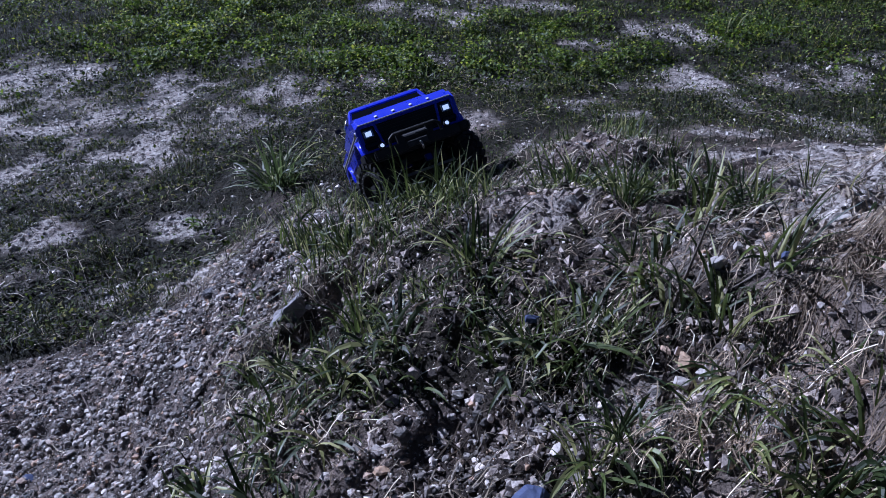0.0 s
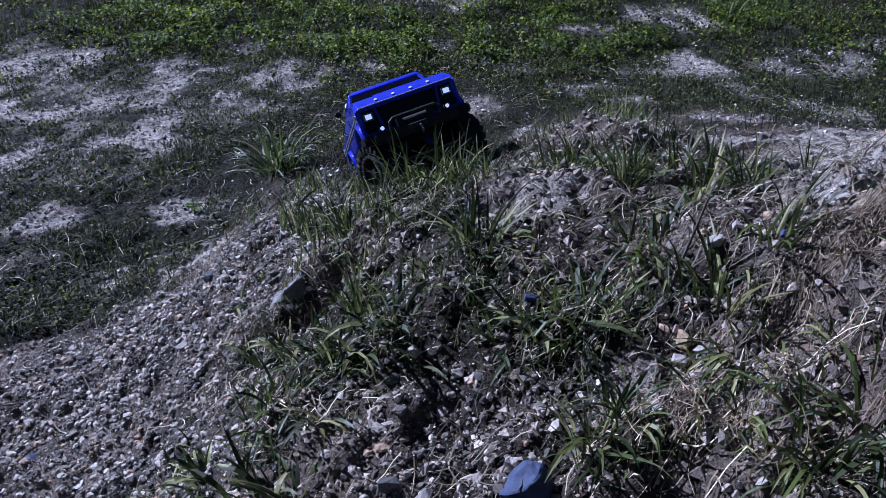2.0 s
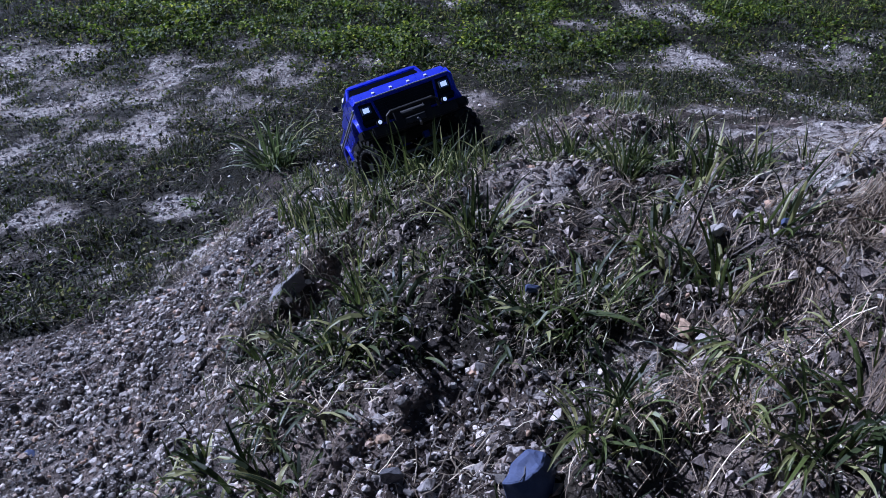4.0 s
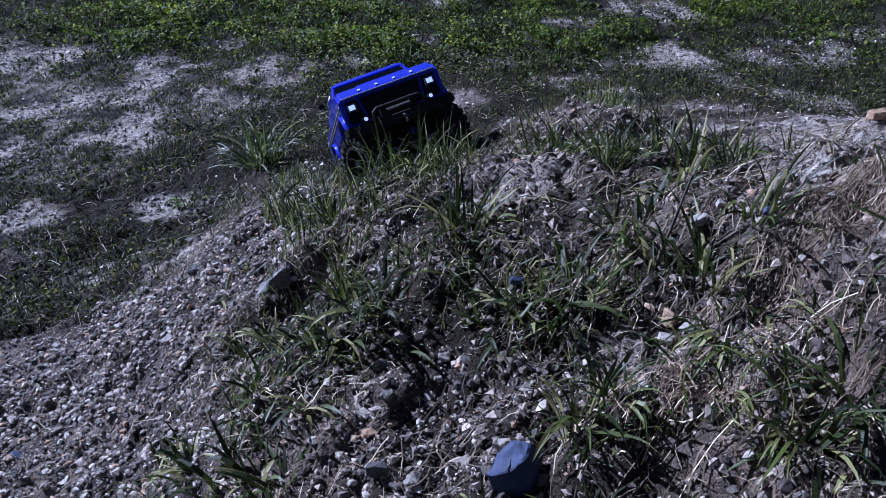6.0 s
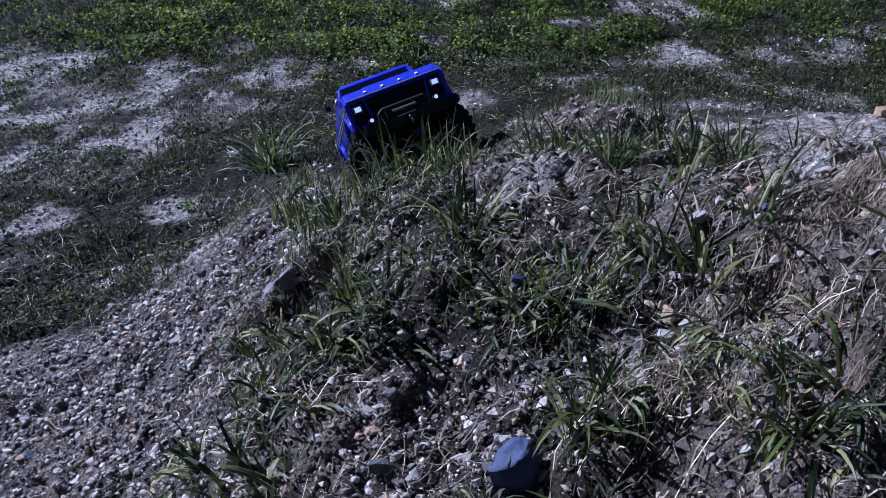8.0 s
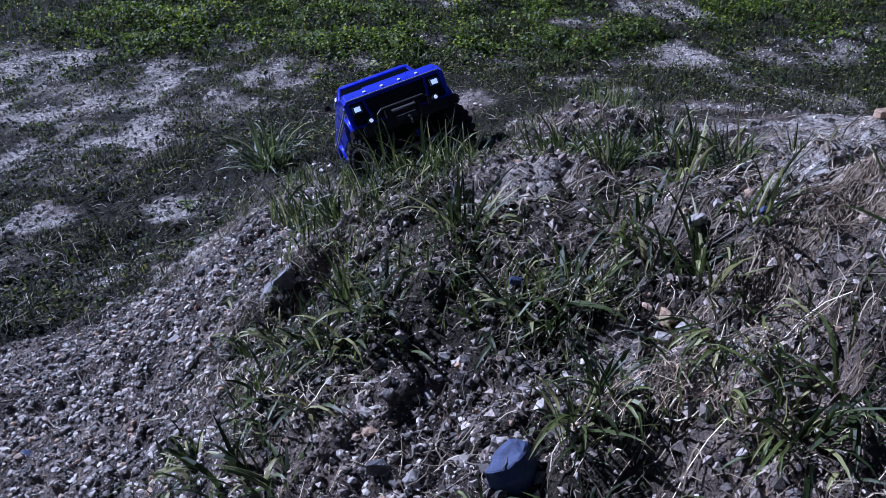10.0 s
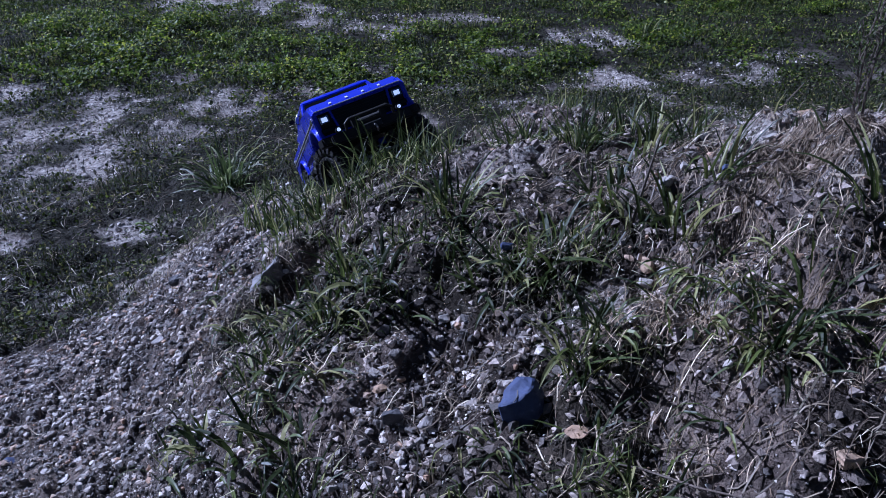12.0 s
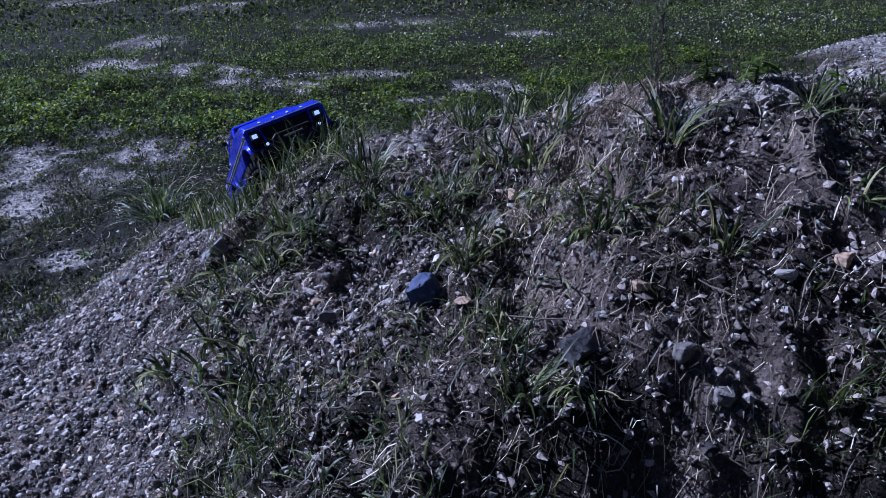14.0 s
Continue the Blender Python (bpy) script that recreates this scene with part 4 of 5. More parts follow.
def blade_field(name, label, category, mat, seed, x, y, length, width, lean, lift=0.0):
    """Bent, pointed blades standing at the places x, y."""
    rng = np.random.default_rng(seed)
    k = len(x)
    z = land(x, y) - 0.002 + lift
    a = rng.uniform(0, 2 * np.pi, k)
    t = np.clip(np.abs(rng.normal(lean, lean * 0.5, k)), 0.03, 1.45)
    size = length * rng.uniform(0.5, 1.35, k) * (0.40 + 1.15 * np.clip((fbm(x, y, 0.14, 2, 81) - 0.36) / 0.3, 0, 1))
    w = width * rng.uniform(0.7, 1.3, k) / 2
    way = np.stack([np.cos(a), np.sin(a), np.zeros(k)], -1)
    turn = a + np.pi / 2 + rng.normal(0, 0.5, k)
    side = np.stack([np.cos(turn), np.sin(turn), np.zeros(k)], -1)
    base = np.stack([x, y, z], -1)
    up = np.array([0, 0, 1.0])
    mid = base + (way * np.sin(t * 0.6)[:, None] + up * np.cos(t * 0.6)[:, None]) * (size * 0.55)[:, None]
    tip = mid + (way * np.sin(t * 1.5)[:, None] + up * np.cos(np.minimum(t * 1.5, 1.9))[:, None]) * (size * 0.45)[:, None]
    s = side * w[:, None]
    v = np.stack([base - s * 0.7, base + s * 0.7, mid - s, mid + s, tip], 1).reshape(-1, 3)
    tri = np.array([(0, 1, 3), (0, 3, 2), (2, 3, 4)])
    faces = (tri[None] + (np.arange(k) * 5)[:, None, None]).reshape(-1, 3)
    return tagged(new(name, mesh_from(name, v, faces, mat)), label, category, kind="stuff")


def leaf_field(name, label, category, mat, seed, x, y, size, height, tilt=0.6):
    """Small folded leaves floating on their short stalks just over the soil."""
    rng = np.random.default_rng(seed)
    k = len(x)
    z = land(x, y) + height * rng.random(k) ** 0.7 * (0.15 + 2.2 * np.clip((fbm(x, y, 0.16, 2, 83) - 0.36) / 0.3, 0, 1))
    a, t = rng.uniform(0, 2 * np.pi, k), rng.normal(0, tilt, k)
    s = size * rng.uniform(0.6, 1.4, k)
    way = np.stack([np.cos(a) * np.cos(t), np.sin(a) * np.cos(t), np.sin(t)], -1) * s[:, None]
    side = np.stack([-np.sin(a), np.cos(a), rng.normal(0, 0.35, k)], -1) * (s * 0.42)[:, None]
    c = np.stack([x, y, z], -1)
    fold = np.array([0, 0, 1.0]) * (s * 0.14)[:, None]
    v = np.stack([c - way * 0.5, c + side + fold + way * 0.08, c + way * 0.5, c - side + fold + way * 0.08], 1).reshape(-1, 3)
    faces = (np.array([(0, 1, 2), (0, 2, 3)])[None] + (np.arange(k) * 4)[:, None, None]).reshape(-1, 3)
    return tagged(new(name, mesh_from(name, v, faces, mat)), label, category, kind="stuff")


def straw_field(name, label, mat, seed, x, y, length, width, lift, way=None):
    """Dry strands lying over the soil, bowed a little, ends on the ground."""
    rng = np.random.default_rng(seed)
    k = len(x)
    a = rng.uniform(0, 2 * np.pi, k) if way is None else rng.normal(way, 0.6, k)
    size = length * rng.uniform(0.35, 1.3, k)
    dx, dy = np.cos(a) * size / 3, np.sin(a) * size / 3
    bow = rng.normal(0, 0.16, k) * size
    w = width * rng.uniform(0.6, 1.4, k) / 2
    side = np.stack([-np.sin(a), np.cos(a), rng.normal(0, 0.5, k)], -1) * w[:, None]
    rise = lift * rng.random(k) ** 1.5
    rows = []
    for j, (b, h) in enumerate(((0, 0.1), (1, 0.8), (1, 1.0), (0, rng.uniform(0, 1.6, k)))):
        px, py = x + dx * j - np.sin(a) * bow * b, y + dy * j + np.cos(a) * bow * b
        p = np.stack([px, py, land(px, py) + 0.0015 + rise * h], -1)
        rows += [p - side, p + side]
    v = np.stack(rows, 1).reshape(-1, 3)
    quad = np.array([(0, 1, 3, 2), (2, 3, 5, 4), (4, 5, 7, 6)])
    faces = (quad[None] + (np.arange(k) * 8)[:, None, None]).reshape(-1, 4)
    return tagged(new(name, mesh_from(name, v, faces, mat)), label, "straw", kind="stuff")


def field_green(x, y):
    return greenness(x, y) * (1 - pile_share(x, y))


def thick(x, y):
    """Where the far growth stands close, 0.32 to 1."""
    return np.clip((fbm(x, y, 1.1, 5, 65) - 0.38) / 0.16, 0.32, 1)


def lush(x, y):
    far = np.clip((y - 2.6) / 1.2, 0, 1)
    return np.clip(blob(x, y, LUSH) + 0.30 * far * np.clip((fbm(x, y, 0.5, 3, 51) - 0.42) / 0.12, 0, 1), 0, 1) * field_green(x, y) * (1 - 0.9 * blob(x, y, BUSHY)) * (0.04 + 0.96 * np.clip((fbm(x, y, 0.13, 3, 53) - 0.46) / 0.08, 0, 1))


rng = np.random.default_rng(77)
FIELD_NEAR, FIELD_MID, FIELD_FAR = (-2.6, 2.6, 1.15, 3.2), (-4.0, 5.0, 3.2, 6.0), (-9.0, 13.0, 6.0, 16.0)
x, y = scatter(rng, 190000, *FIELD_NEAR, field_green)
blade_field("low_grass", "short dull green grass over the near field", "grass", LAWN, 1, x, y, 0.017, 0.0020, 1.05)
x, y = scatter(rng, 110000, *FIELD_MID, lambda x, y: np.clip(field_green(x, y) + 0.12, 0, 1) * 0.8 * (1 - 0.8 * bare(x, y)) * (1 - 0.7 * blob(x, y, BUSHY)))
blade_field("low_grass", "short dull green grass over the middle field", "grass", LAWN, 2, x, y, 0.028, 0.0036, 0.6)
x, y = scatter(rng, 110000, *FIELD_FAR, field_green)
blade_field("low_grass", "short green grass over the far field", "grass", LAWN, 3, x, y, 0.050, 0.008, 0.6)
x, y = scatter(rng, 34000, -6.0, 6.0, -5.0, 3.2, lambda x, y: np.where((np.abs(x) < 2.6) & (y > -0.9), 0.0, 1.0))
blade_field("low_grass", "thin green grass over the field round the pile", "grass", LAWN, 18, x, y, 0.060, 0.014, 0.9)
x, y = scatter(rng, 130000, -2.9, 2.2, 1.1, 4.7, lambda x, y: np.clip(0.10 + blob(x, y, BUSHY), 0, 1) * (1 - bare(x, y) * 0.8) * (1 - blob(x, y, SLOPE)) * (1 - blob(x, y, HEAP) * 0.9))
blade_field("dull_weeds", "dark wiry weeds matted over the ground", "weeds", BRUSH, 4, x, y, 0.034, 0.0020, 0.9)
x, y = scatter(rng, 120000, -2.6, 2.4, 1.3, 4.6, lambda x, y: bare(x, y) * np.clip((fbm(x, y, 0.11, 4, 37) - 0.555) / 0.04, 0, 1))
blade_field("dull_weeds", "dark wiry weeds in clumps on the bare patches", "weeds", BRUSH, 24, x, y, 0.026, 0.0022, 1.0)
x, y = scatter(rng, 110000, -4.0, 5.0, 3.0, 6.2, lambda x, y: np.clip(field_green(x, y) + 0.22, 0, 1) * (1 - 0.85 * bare(x, y)) * (1 - blob(x, y, HEAP)) * (1 - 0.85 * blob(x, y, BUSHY)))
leaf_field("low_weeds", "low green leaves over the middle field", "weeds", LAWN, 17, x, y, 0.016, 0.024, 0.8)
x, y = scatter(rng, 230000, -3.0, 3.4, 2.4, 5.6, lush)
leaf_field("clover", "bright green clover carpet in the field", "clover", CLOVER, 5, x, y, 0.017, 0.040, 0.6)
x, y = scatter(rng, 230000, -5.0, 8.0, 5.5, 9.5, lambda x, y: thick(x, y) * np.clip(lush(x, y) + 0.35 * field_green(x, y) + 0.08, 0, 1) * (1 - 0.9 * bare(x, y)) * (1 - blob(x, y, HEAP)))
leaf_field("clover", "green clover and low leaves in the far field", "clover", LUSHLEAF, 6, x, y, 0.020, 0.046, 0.8)
x, y = scatter(rng, 80000, -8.0, 12.0, 9.5, 17.0, lambda x, y: thick(x, y) * np.clip(lush(x, y) + 0.35 * field_green(x, y) + 0.08, 0, 1) * (1 - 0.9 * bare(x, y)))
leaf_field("clover", "green leaves and weeds at the end of the field", "clover", LAWN, 16, x, y, 0.055, 0.060, 0.8)
x, y = scatter(rng, 70000, -2.4, 2.4, 1.2, 3.4, field_green)
leaf_field("low_weeds", "small dark green leaves among the near grass", "weeds", LAWN, 7, x, y, 0.010, 0.018, 0.8)
x, y = scatter(rng, 4200, 0.8, 9.0, 5.2, 11.0, lambda x, y: np.clip((fbm(x, y, 1.0, 3, 61) - 0.45) / 0.1, 0, 1))
leaf_field("flowers", "tiny pale flower heads dotted over the far field", "flowers", FLUFF, 8, x, y, 0.022, 0.08)


def pile_grass(x, y):
    return np.clip(greenness(x, y) * 1.2, 0, 1) * pile_share(x, y)


PILE = (-0.9, 1.1, 0.0, 1.6)
x, y = scatter(rng, 70000, *PILE, lambda x, y: pile_grass(x, y) ** 1.5 * np.clip((fbm(x, y, 0.07, 3, 55) - 0.46) / 0.08, 0.03, 1))
blade_field("pile_grass", "thin green grass growing over the dirt pile", "grass", GRASS, 9, x, y, 0.038, 0.0020, 1.15)
x, y = scatter(rng, 42000, *PILE, lambda x, y: (0.36 + 0.5 * greenness(x, y)) * (0.25 + 0.75 * np.clip((fbm(x, y, 0.10, 3, 57) - 0.42) / 0.14, 0, 1)) * pile_share(x, y) * (1 - 0.9 * blob(x, y, SLOPE)))
straw_field("dead_grass", "dry straw and dead stems lying on the dirt pile", STRAW, 10, x, y, 0.036, 0.0010, 0.009)
x, y = scatter(rng, 84000, *PILE, lambda x, y: np.clip(0.30 + 0.5 * greenness(x, y), 0, 1) * pile_share(x, y) * (1 - 0.85 * blob(x, y, SLOPE)) * (1 - blob(x, y, HEAP)))
blade_field("plant_litter", "short broken straw and dead leaf bits on the pile", "litter", STRAW, 19, x, y, 0.016, 0.0013, 1.35)
x, y = scatter(rng, 22000, 0.10, 0.75, 0.10, 0.85, lambda x, y: np.clip(0.06 + blob(x, y, [(0.43, 0.57, 0.10, 0.07), (0.22, 0.47, 0.05, 0.03), (0.30, 0.54, 0.05, 0.03)]) + 0.3 * blob(x, y, [(0.34, 0.42, 0.11, 0.10), (0.28, 0.68, 0.08, 0.06)]), 0, 1))
straw_field("straw_mat", "matted tan roots and straw over the clay ridge", THATCH, 11, x, y, 0.034, 0.0006, 0.008, -2.2)
x, y = scatter(rng, 14000, 0.27, 0.57, 0.47, 0.68, lambda x, y: blob(x, y, [(0.42, 0.580, 0.075, 0.035)]))
straw_field("straw_mat", "brown hair-like roots hanging over the lip of the ridge", THATCH, 21, x, y, 0.036, 0.0007, 0.007, -1.9)
x, y = scatter(rng, 26000, -2.2, 2.2, 1.2, 3.4, lambda x, y: (0.15 + 0.5 * field_green(x, y)) * (1 - 0.7 * bare(x, y)))
straw_field("field_straw", "dry stems lying among the low weeds", STRAW, 12, x, y, 0.050, 0.0013, 0.014)


def tuft_mesh(seed, blades, length, width, radius, lean, mat=GRASS):
    """A clump of long arching blades with a raised midrib."""
    rng = np.random.default_rng(seed)
    v, f = [], []
    for _ in range(blades):
        a, r = rng.uniform(0, 2 * np.pi), radius * rng.random() ** 0.6
        b = a + rng.normal(0, 0.7)
        p = np.array([r * np.cos(a), r * np.sin(a), -0.004])
        t, bend = abs(rng.normal(lean * 0.45, lean * 0.3)), abs(rng.normal(lean * 1.1, lean * 0.6))
        size, w = length * rng.uniform(0.45, 1.15), width * rng.uniform(0.7, 1.25) / 2
        side = np.array([-np.sin(b), np.cos(b), 0.0])
        side = side * np.cos(0.5) + np.array([0, 0, 1.0]) * np.sin(rng.normal(0, 0.4))
        steps = 5
        first = len(v)
        for s in range(steps):
            u = s / steps
            wide = w * (0.75 + 0.6 * u - 1.25 * u * u)
            fold = np.array([np.cos(b), np.sin(b), 0.4]) * wide * 0.35
            v += [p - side * wide, p + fold * -1, p + side * wide]
            angle = t + bend * (u + 0.5 / steps) ** 1.4
            p = p + np.array([np.cos(b) * np.sin(angle), np.sin(b) * np.sin(angle), np.cos(angle)]) * size / steps
        v.append(p)
        for s in range(steps - 1):
            o = first + 3 * s
            f += [(o, o + 1, o + 4), (o, o + 4, o + 3), (o + 1, o + 2, o + 5), (o + 1, o + 5, o + 4)]
        o = first + 3 * (steps - 1)
        f += [(o, o + 1, o + 3), (o + 1, o + 2, o + 3)]
    return mesh_from("grass_tuft", np.array(v), np.array(f), mat)


BIG = [tuft_mesh(200 + k, 20, 0.150, 0.0066, 0.032, 1.0, TUFT) for k in range(3)]
MID = [tuft_mesh(210 + k, 27, 0.080, 0.0044, 0.020, 0.95) for k in range(5)]
LOW = [tuft_mesh(220 + k, 24, 0.056, 0.0040, 0.022, 1.7) for k in range(5)]
BROAD = [tuft_mesh(250 + k, 15, 0.062, 0.0062, 0.026, 1.3) for k in range(4)]
UPRIGHT = [tuft_mesh(230 + k, 18, 0.092, 0.0036, 0.024, 0.55) for k in range(3)]
TALL_AT = [(-0.49, 1.97), (-0.50, 1.96), (-0.46, 1.99), (1.55, 4.26), (1.62, 4.30), (1.48, 4.24), (-0.48, 1.95), (1.70, 4.24)]
RIM_AT = [(-0.16, 1.02), (-0.12, 0.98), (-0.08, 0.95), (-0.04, 0.945), (0.0, 0.935), (0.035, 0.92), (0.07, 0.93), (-0.20, 1.08), (-0.24, 1.16), (0.25, 0.87),
          (0.24, 0.84), (0.72, 1.37), (-0.02, 0.99), (0.04, 0.97), (-0.10, 1.03), (0.17, 0.97)]
CREST_AT = [(-0.24, 1.18), (-0.18, 1.16), (-0.28, 1.22), (-0.13, 1.05), (-0.08, 1.02), (-0.02, 0.97), (0.20, 0.97), (0.23, 0.93), (0.23, 0.82), (0.26, 0.84), (0.29, 0.81),
            (0.31, 0.76), (0.34, 0.72), (0.55, 0.98), (0.60, 0.90), (0.03, 0.94), (-0.20, 1.05), (-0.12, 0.95), (0.19, 0.97), (0.24, 0.92), (0.37, 0.84)]
FACE_AT = [(-0.29, 1.03), (-0.30, 0.97), (-0.06, 0.74), (-0.03, 0.70), (0.0, 0.73), (0.04, 0.77), (0.06, 0.73), (0.09, 0.75),
           (0.12, 0.70), (0.18, 0.75), (0.24, 0.63), (0.22, 0.67), (0.32, 0.59), (0.27, 0.56), (0.27, 0.68), (0.30, 0.58), (-0.22, 0.76),
           (-0.18, 0.73), (-0.13, 0.70), (-0.10, 0.65), (-0.07, 0.69), (-0.14, 0.58), (-0.29, 0.68), (-0.17, 0.60), (0.11, 0.61),
           (0.15, 0.58), (0.16, 0.47), (0.15, 0.45), (0.27, 0.50), (0.28, 0.49), (0.29, 0.46), (0.33, 0.47), (0.33, 0.42), (0.30, 0.40)]
FRONT_AT = [(0.28, 0.40), (0.24, 0.49), (-0.03, 0.66), (-0.25, 0.60), (-0.21, 0.46), (-0.14, 0.41), (-0.11, 0.44), (-0.05, 0.26), (0.03, 0.30),
            (0.07, 0.41), (0.15, 0.40), (0.18, 0.46), (0.17, 0.32), (0.16, 0.25), (0.22, 0.23), (0.25, 0.36), (0.30, 0.41), (0.36, 0.37),
            (0.39, 0.36), (0.41, 0.31), (0.44, 0.15), (0.20, 0.14), (0.12, 0.17),
            (-0.01, 0.23), (-0.13, 0.30), (-0.22, 0.39), (0.57, 0.42), (0.41, 0.46), (0.26, 0.45), (0.55, 0.30), (0.62, 0.26)]
PATCH_AT = [(-0.25, 0.81), (-0.21, 0.73), (-0.15, 0.61), (-0.13, 0.66), (-0.10, 0.58), (-0.16, 0.72), (-0.10, 0.65), (-0.30, 0.63), (-0.24, 0.59),
            (-0.19, 0.53), (-0.15, 0.53), (-0.12, 0.50), (-0.07, 0.65), (-0.04, 0.66), (-0.00, 0.62), (0.30, 0.38), (0.34, 0.40), (0.16, 0.47), (0.13, 0.59), (0.15, 0.60), (0.09, 0.60), (0.07, 0.66), (0.23, 0.65),
            (0.25, 0.60)]
tuft_rng = random.Random(3)
for places, kinds, label, low, high in (
        (TALL_AT, BIG, "tall clump of long green grass behind the pile", 1.1, 1.4),
        (RIM_AT, UPRIGHT, "upright clump of green grass along the rim of the pile", 0.75, 1.1),
        (CREST_AT, MID, "clump of green grass on the crest of the pile", 0.75, 1.15),
        (FACE_AT, LOW + MID[:2], "clump of green grass on the face of the pile", 0.7, 1.15),
        (PATCH_AT, BROAD, "clump of broad bright green grass blades on the pile", 0.8, 1.2),
        (FRONT_AT, LOW + MID[:2], "sparse clump of green grass low on the pile", 0.7, 1.1)):
    for k, (x, y) in enumerate(places):
        tuft = new("grass_tuft", kinds[k % len(kinds)])
        tuft.matrix_world = lay(x, y, 0, (tuft_rng.uniform(-10, 10), tuft_rng.uniform(-10, 10), tuft_rng.uniform(0, 360)), tuft_rng.uniform(low, high))
        tagged(tuft, label, "grass tuft", "grass tufts")


FAR_TUFT = [tuft_mesh(240 + k, 26, 0.085, 0.0062, 0.060, 1.1, CLOVER if k == 1 else TUFT) for k in range(3)]
far_rng = np.random.default_rng(19)
x, y = scatter(far_rng, 420, -3.0, 6.5, 3.2, 10.0, lambda x, y: np.clip(field_green(x, y), 0, 1) * np.clip((fbm(x, y, 0.8, 3, 63) - 0.42) / 0.1, 0.1, 1) * 0.55)
for k, (tx, ty) in enumerate(zip(x, y)):
    tuft = new("grass_tuft", FAR_TUFT[k % 3])
    tuft.matrix_world = lay(tx, ty, 0, (0, 0, far_rng.uniform(0, 360)), far_rng.uniform(0.5, 1.1))
    tagged(tuft, "small tuft of green weeds out in the field", "grass tuft", "tufts in the field")


def build_weed(x, y):
    """Upright weed: thin wiry stalks set with short side twigs and many tiny leaves."""
    weed = tagged(new("tall_weed"), "thin wiry grey-green weed stalks standing on the clay ridge", "weed")
    weed.matrix_world = lay(x, y)
    r = random.Random(8)
    for k, tall in enumerate((0.30, 0.27, 0.21, 0.15, 0.12)):
        turn, lean = r.uniform(0, 6.28), r.uniform(0.04, 0.20)
        spine = [Vector((0.006 * math.cos(k * 2.5) + math.cos(turn) * lean * tall * q * q + r.uniform(-0.002, 0.002),
                         0.006 * math.sin(k * 2.5) + math.sin(turn) * lean * tall * q * q, tall * q - 0.01)) for q in (j / 13 for j in range(14))]
        stalk = part("stalk", pipe(bmesh.new(), spine, [0.0013 * (1 - 0.05 * j) for j in range(14)], 5), WOOD, weed)
        for j in range(4, 14):
            for _ in range(2):
                a, reach = r.uniform(0, 6.28), r.uniform(0.010, 0.030) * (1.3 - j / 18)
                p = spine[j]
                q = p + Vector((math.cos(a) * reach * 0.7, math.sin(a) * reach * 0.7, reach * 0.8))
                part("twig", pipe(bmesh.new(), [p, (p + q) / 2 + Vector((0, 0, -0.002)), q], [0.0006, 0.0005, 0.0004], 4), WOOD, stalk)
                leaves = bmesh.new()
                for u in (0.25, 0.45, 0.65, 0.85, 1.0):
                    m = Matrix.Translation(p.lerp(q, u)) @ pose(0, 0, 0, r.uniform(-60, 60), r.uniform(-60, 60), r.uniform(0, 360))
                    n = r.uniform(0.004, 0.008)
                    leaves.faces.new([leaves.verts.new(m @ Vector(v)) for v in ((0, 0, 0), (n * 0.5, n * 0.22, 0.0006), (n, 0, 0), (n * 0.5, -n * 0.22, 0.0006))])
                part("leaves", leaves, TUFT, stalk, "tiny grey-green leaves")


build_weed(0.455, 0.60)


def build_leafy(x, y, seed, count, size, label):
    """Low weed with broad pointed leaves on a short stem."""
    plant = tagged(new("leafy_weed"), label, "weed")
    plant.matrix_world = lay(x, y)
    r = random.Random(seed)
    part("stem", pipe(bmesh.new(), [(0, 0, -0.005), (0.002, 0.001, size * 0.5), (0.0, 0.004, size)], [0.0020, 0.0016, 0.0010], 6), CLOVER, plant)
    for k in range(count):
        bm = bmesh.new()
        a, rise = k * 2.4 + r.uniform(-0.4, 0.4), r.uniform(-0.1, 0.7)
        long = size * r.uniform(0.5, 0.9)
        rows = []
        for j in range(7):
            u = j / 6
            w = long * 0.20 * math.sin(math.pi * min(1, u * 0.92 + 0.06)) ** 0.8
            d, z = long * u * math.cos(rise), long * (u * math.sin(rise) - 0.35 * u * u)
            rows.append([bm.verts.new((d, s * w, z + abs(s) * w * 0.35)) for s in (-1, -0.5, 0, 0.5, 1)])
        for p, q in zip(rows, rows[1:]):
            for j in range(4):
                bm.faces.new((p[j], p[j + 1], q[j + 1], q[j]))
        for f in bm.faces:
            f.smooth = True
        part("leaf", bm, CLOVER, plant, "", pose(0, 0, size * (0.15 + 0.7 * k / count), 0, 0, math.degrees(a)))
    return plant


build_leafy(0.545, 0.50, 4, 13, 0.042, "broad-leaved green weed on the ridge of the pile")
build_leafy(0.64, 0.47, 5, 11, 0.036, "small green weed on the ridge of the pile")
build_leafy(0.51, 0.56, 6, 12, 0.034, "low dark leafy weed beside the dry stalks")
build_leafy(-0.69, 1.80, 7, 10, 0.045, "bright green rosette of leaves on bare ground")

# ---------------------------------------------------------------- twigs, roots and sticks


def build_twig(name, label, points, r, mat=None):
    """A thin dry stem; points are x, y and height over the soil."""
    bm = bmesh.new()
    spine = [(x, y, float(land(x, y)) + h) for x, y, h in points]
    pipe(bm, spine, [r * (1 - 0.5 * k / (len(spine) - 1)) for k in range(len(spine))], 6)
    ob = part(name, bm, mat or WOOD, None)
    return tagged(ob, label, name)


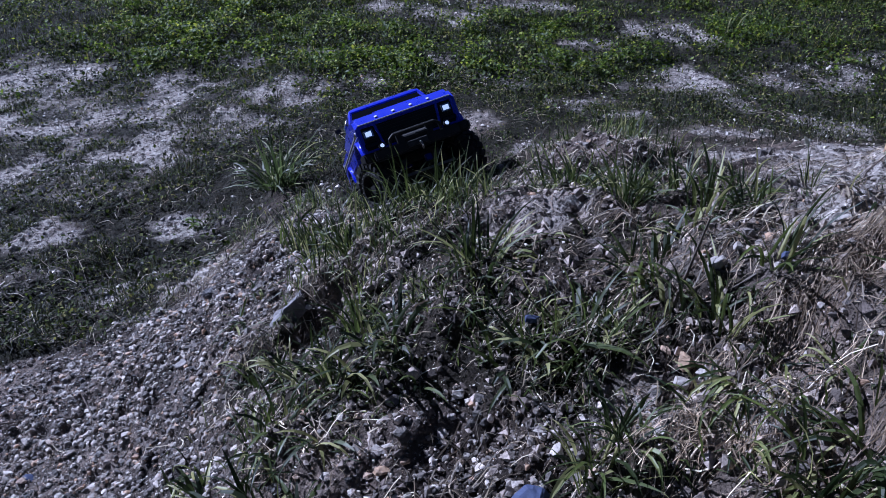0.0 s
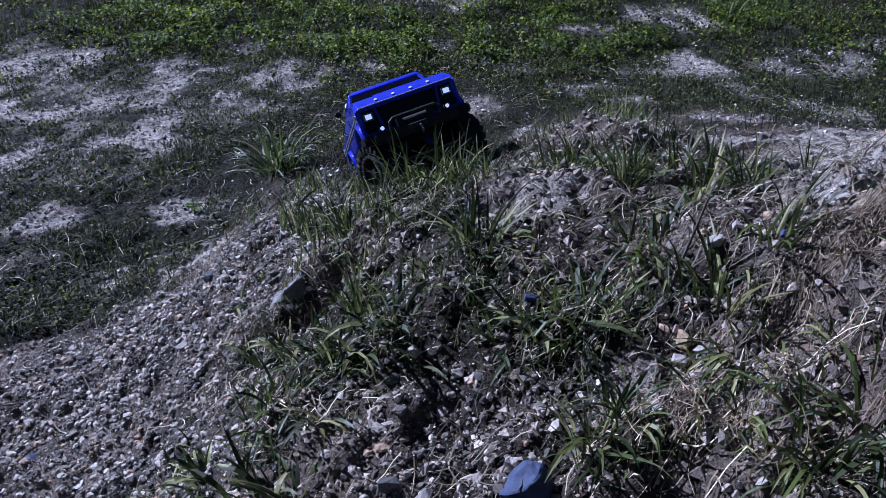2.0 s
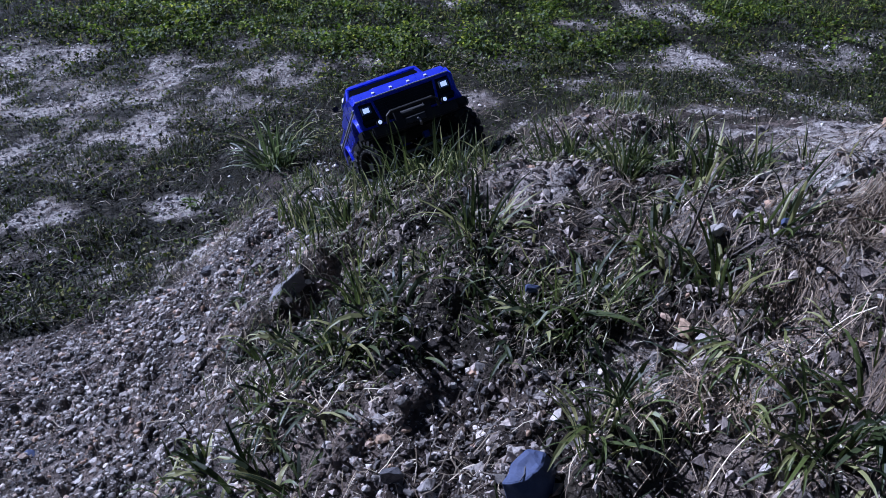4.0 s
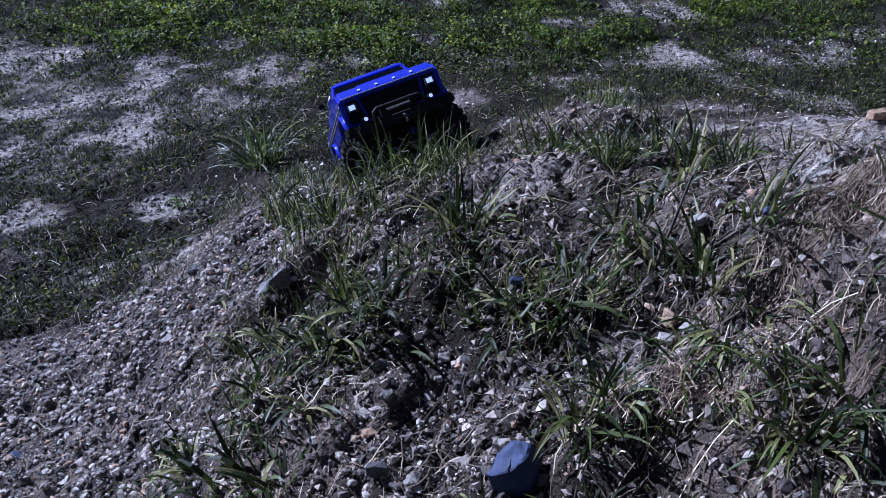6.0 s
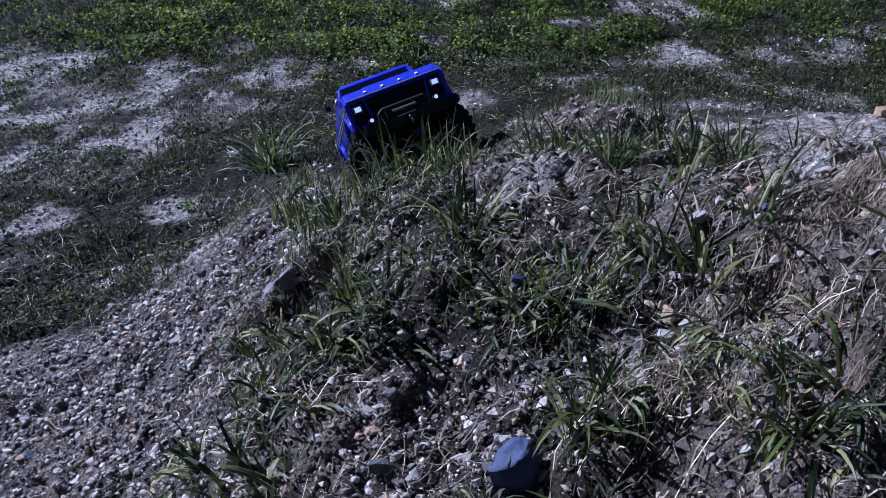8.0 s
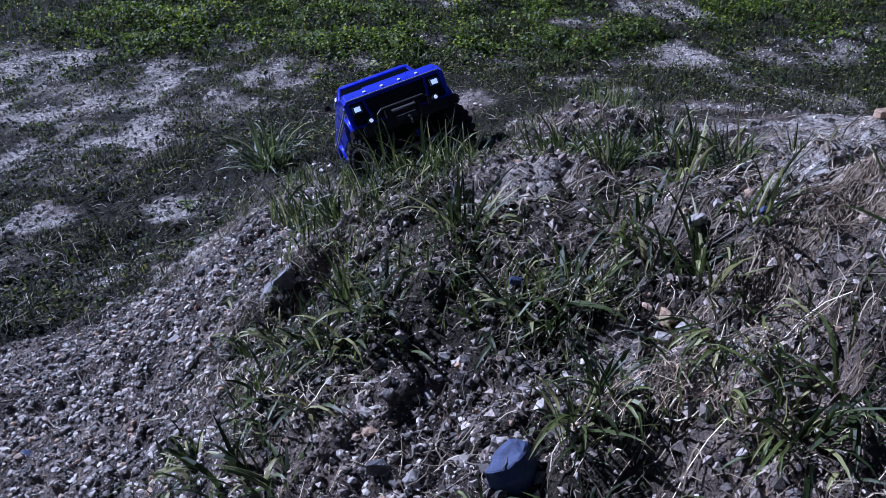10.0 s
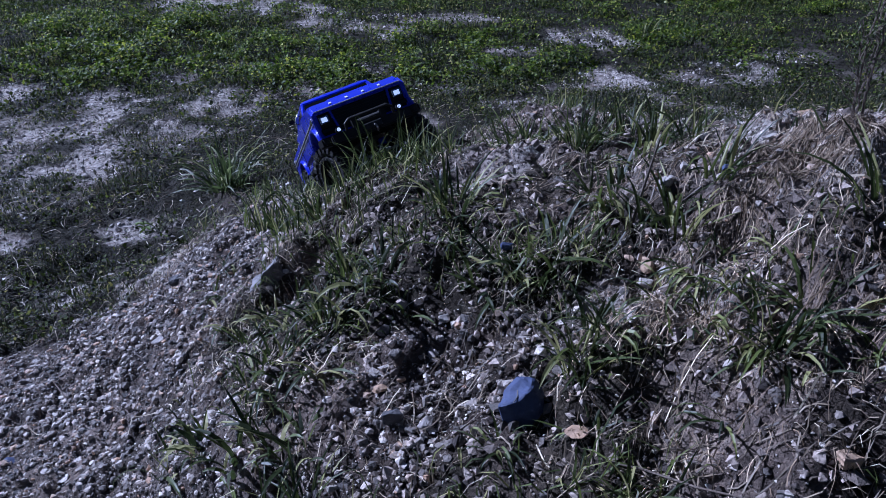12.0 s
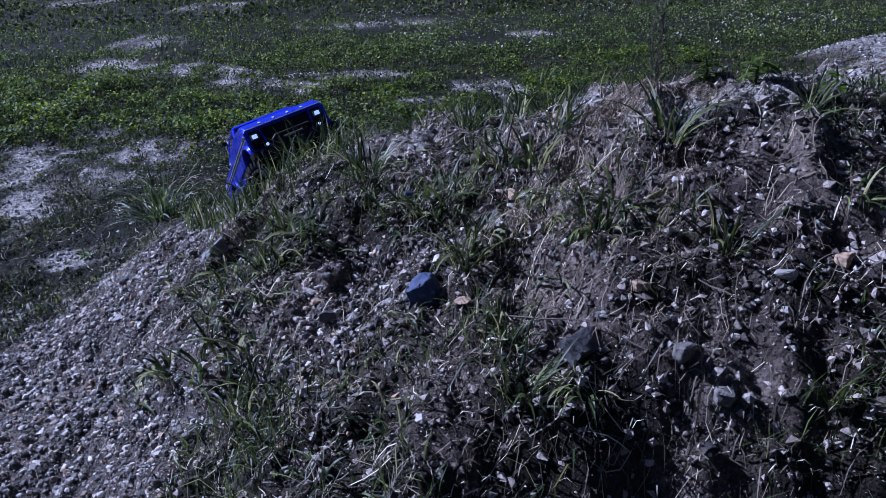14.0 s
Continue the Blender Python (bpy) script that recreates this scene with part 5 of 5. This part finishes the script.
build_twig("twig", "long dry stem lying across the face of the pile", [(0.145, 0.36, 0.010), (0.175, 0.342, 0.016), (0.205, 0.312, 0.013), (0.245, 0.285, 0.016), (0.29, 0.235, 0.004)], 0.0014)
build_twig("twig", "dry curved root hanging from the clay ridge", [(0.402, 0.56, 0.004), (0.415, 0.53, 0.006), (0.418, 0.50, 0.004), (0.430, 0.47, 0.003)], 0.0018)
build_twig("twig", "pale dry root on the clay ridge", [(0.455, 0.555, 0.004), (0.475, 0.53, 0.008), (0.482, 0.50, 0.004)], 0.0018)
build_twig("twig", "thin dry twig on the gravel slope", [(-0.44, 1.13, 0.004), (-0.42, 1.06, 0.006), (-0.415, 1.0, 0.003)], 0.0016)
build_twig("twig", "thin pale stem on the gravel slope", [(-0.60, 0.98, 0.003), (-0.56, 0.93, 0.005), (-0.54, 0.89, 0.003)], 0.0014)
build_twig("twig", "dry stem lying on the gravel slope", [(-0.74, 0.95, 0.003), (-0.69, 0.965, 0.005), (-0.63, 0.96, 0.003)], 0.0016)
build_twig("twig", "dry stalk across the lower pile", [(-0.02, 0.33, 0.006), (0.02, 0.29, 0.010), (0.07, 0.26, 0.005)], 0.0018)
build_twig("twig", "dry bent twig among the weeds", [(-0.36, 1.62, 0.004), (-0.31, 1.55, 0.010), (-0.27, 1.50, 0.003)], 0.0022)
build_twig("twig", "dark forked stem standing out of the pile", [(0.235, 0.60, 0.0), (0.243, 0.60, 0.03), (0.257, 0.605, 0.075)], 0.0020)
build_twig("twig", "dry stem standing on the ridge", [(0.43, 0.70, 0.0), (0.436, 0.70, 0.03), (0.452, 0.70, 0.052)], 0.0011)
stick = bmesh.new()
rounded(box(stick, (0, 0, 0), (0.150, 0.026, 0.014)), 0.003, 2)
stick = part("stick", stick, WOOD, None)
stick.matrix_world = lay(0.485, 0.125, 0.000, (14, 4, -58))
tagged(stick, "grey weathered piece of wood half sunk in the slope", "stick")
leaf = bmesh.new()
rows = [[leaf.verts.new((0.030 * u, s * 0.009 * math.sin(math.pi * (0.08 + 0.84 * u)), 0.002 + 0.004 * abs(s))) for s in (-1, 0, 1)] for u in (k / 6 for k in range(7))]
for p, q in zip(rows, rows[1:]):
    for j in range(2):
        leaf.faces.new((p[j], p[j + 1], q[j + 1], q[j]))
leaf = part("dead_leaf", leaf, FLUFF, None)
leaf.matrix_world = lay(0.905, 1.80, 0.003, (0, -55, 120))
tagged(leaf, "pale dry leaf standing upright on the bare shelf", "leaf")
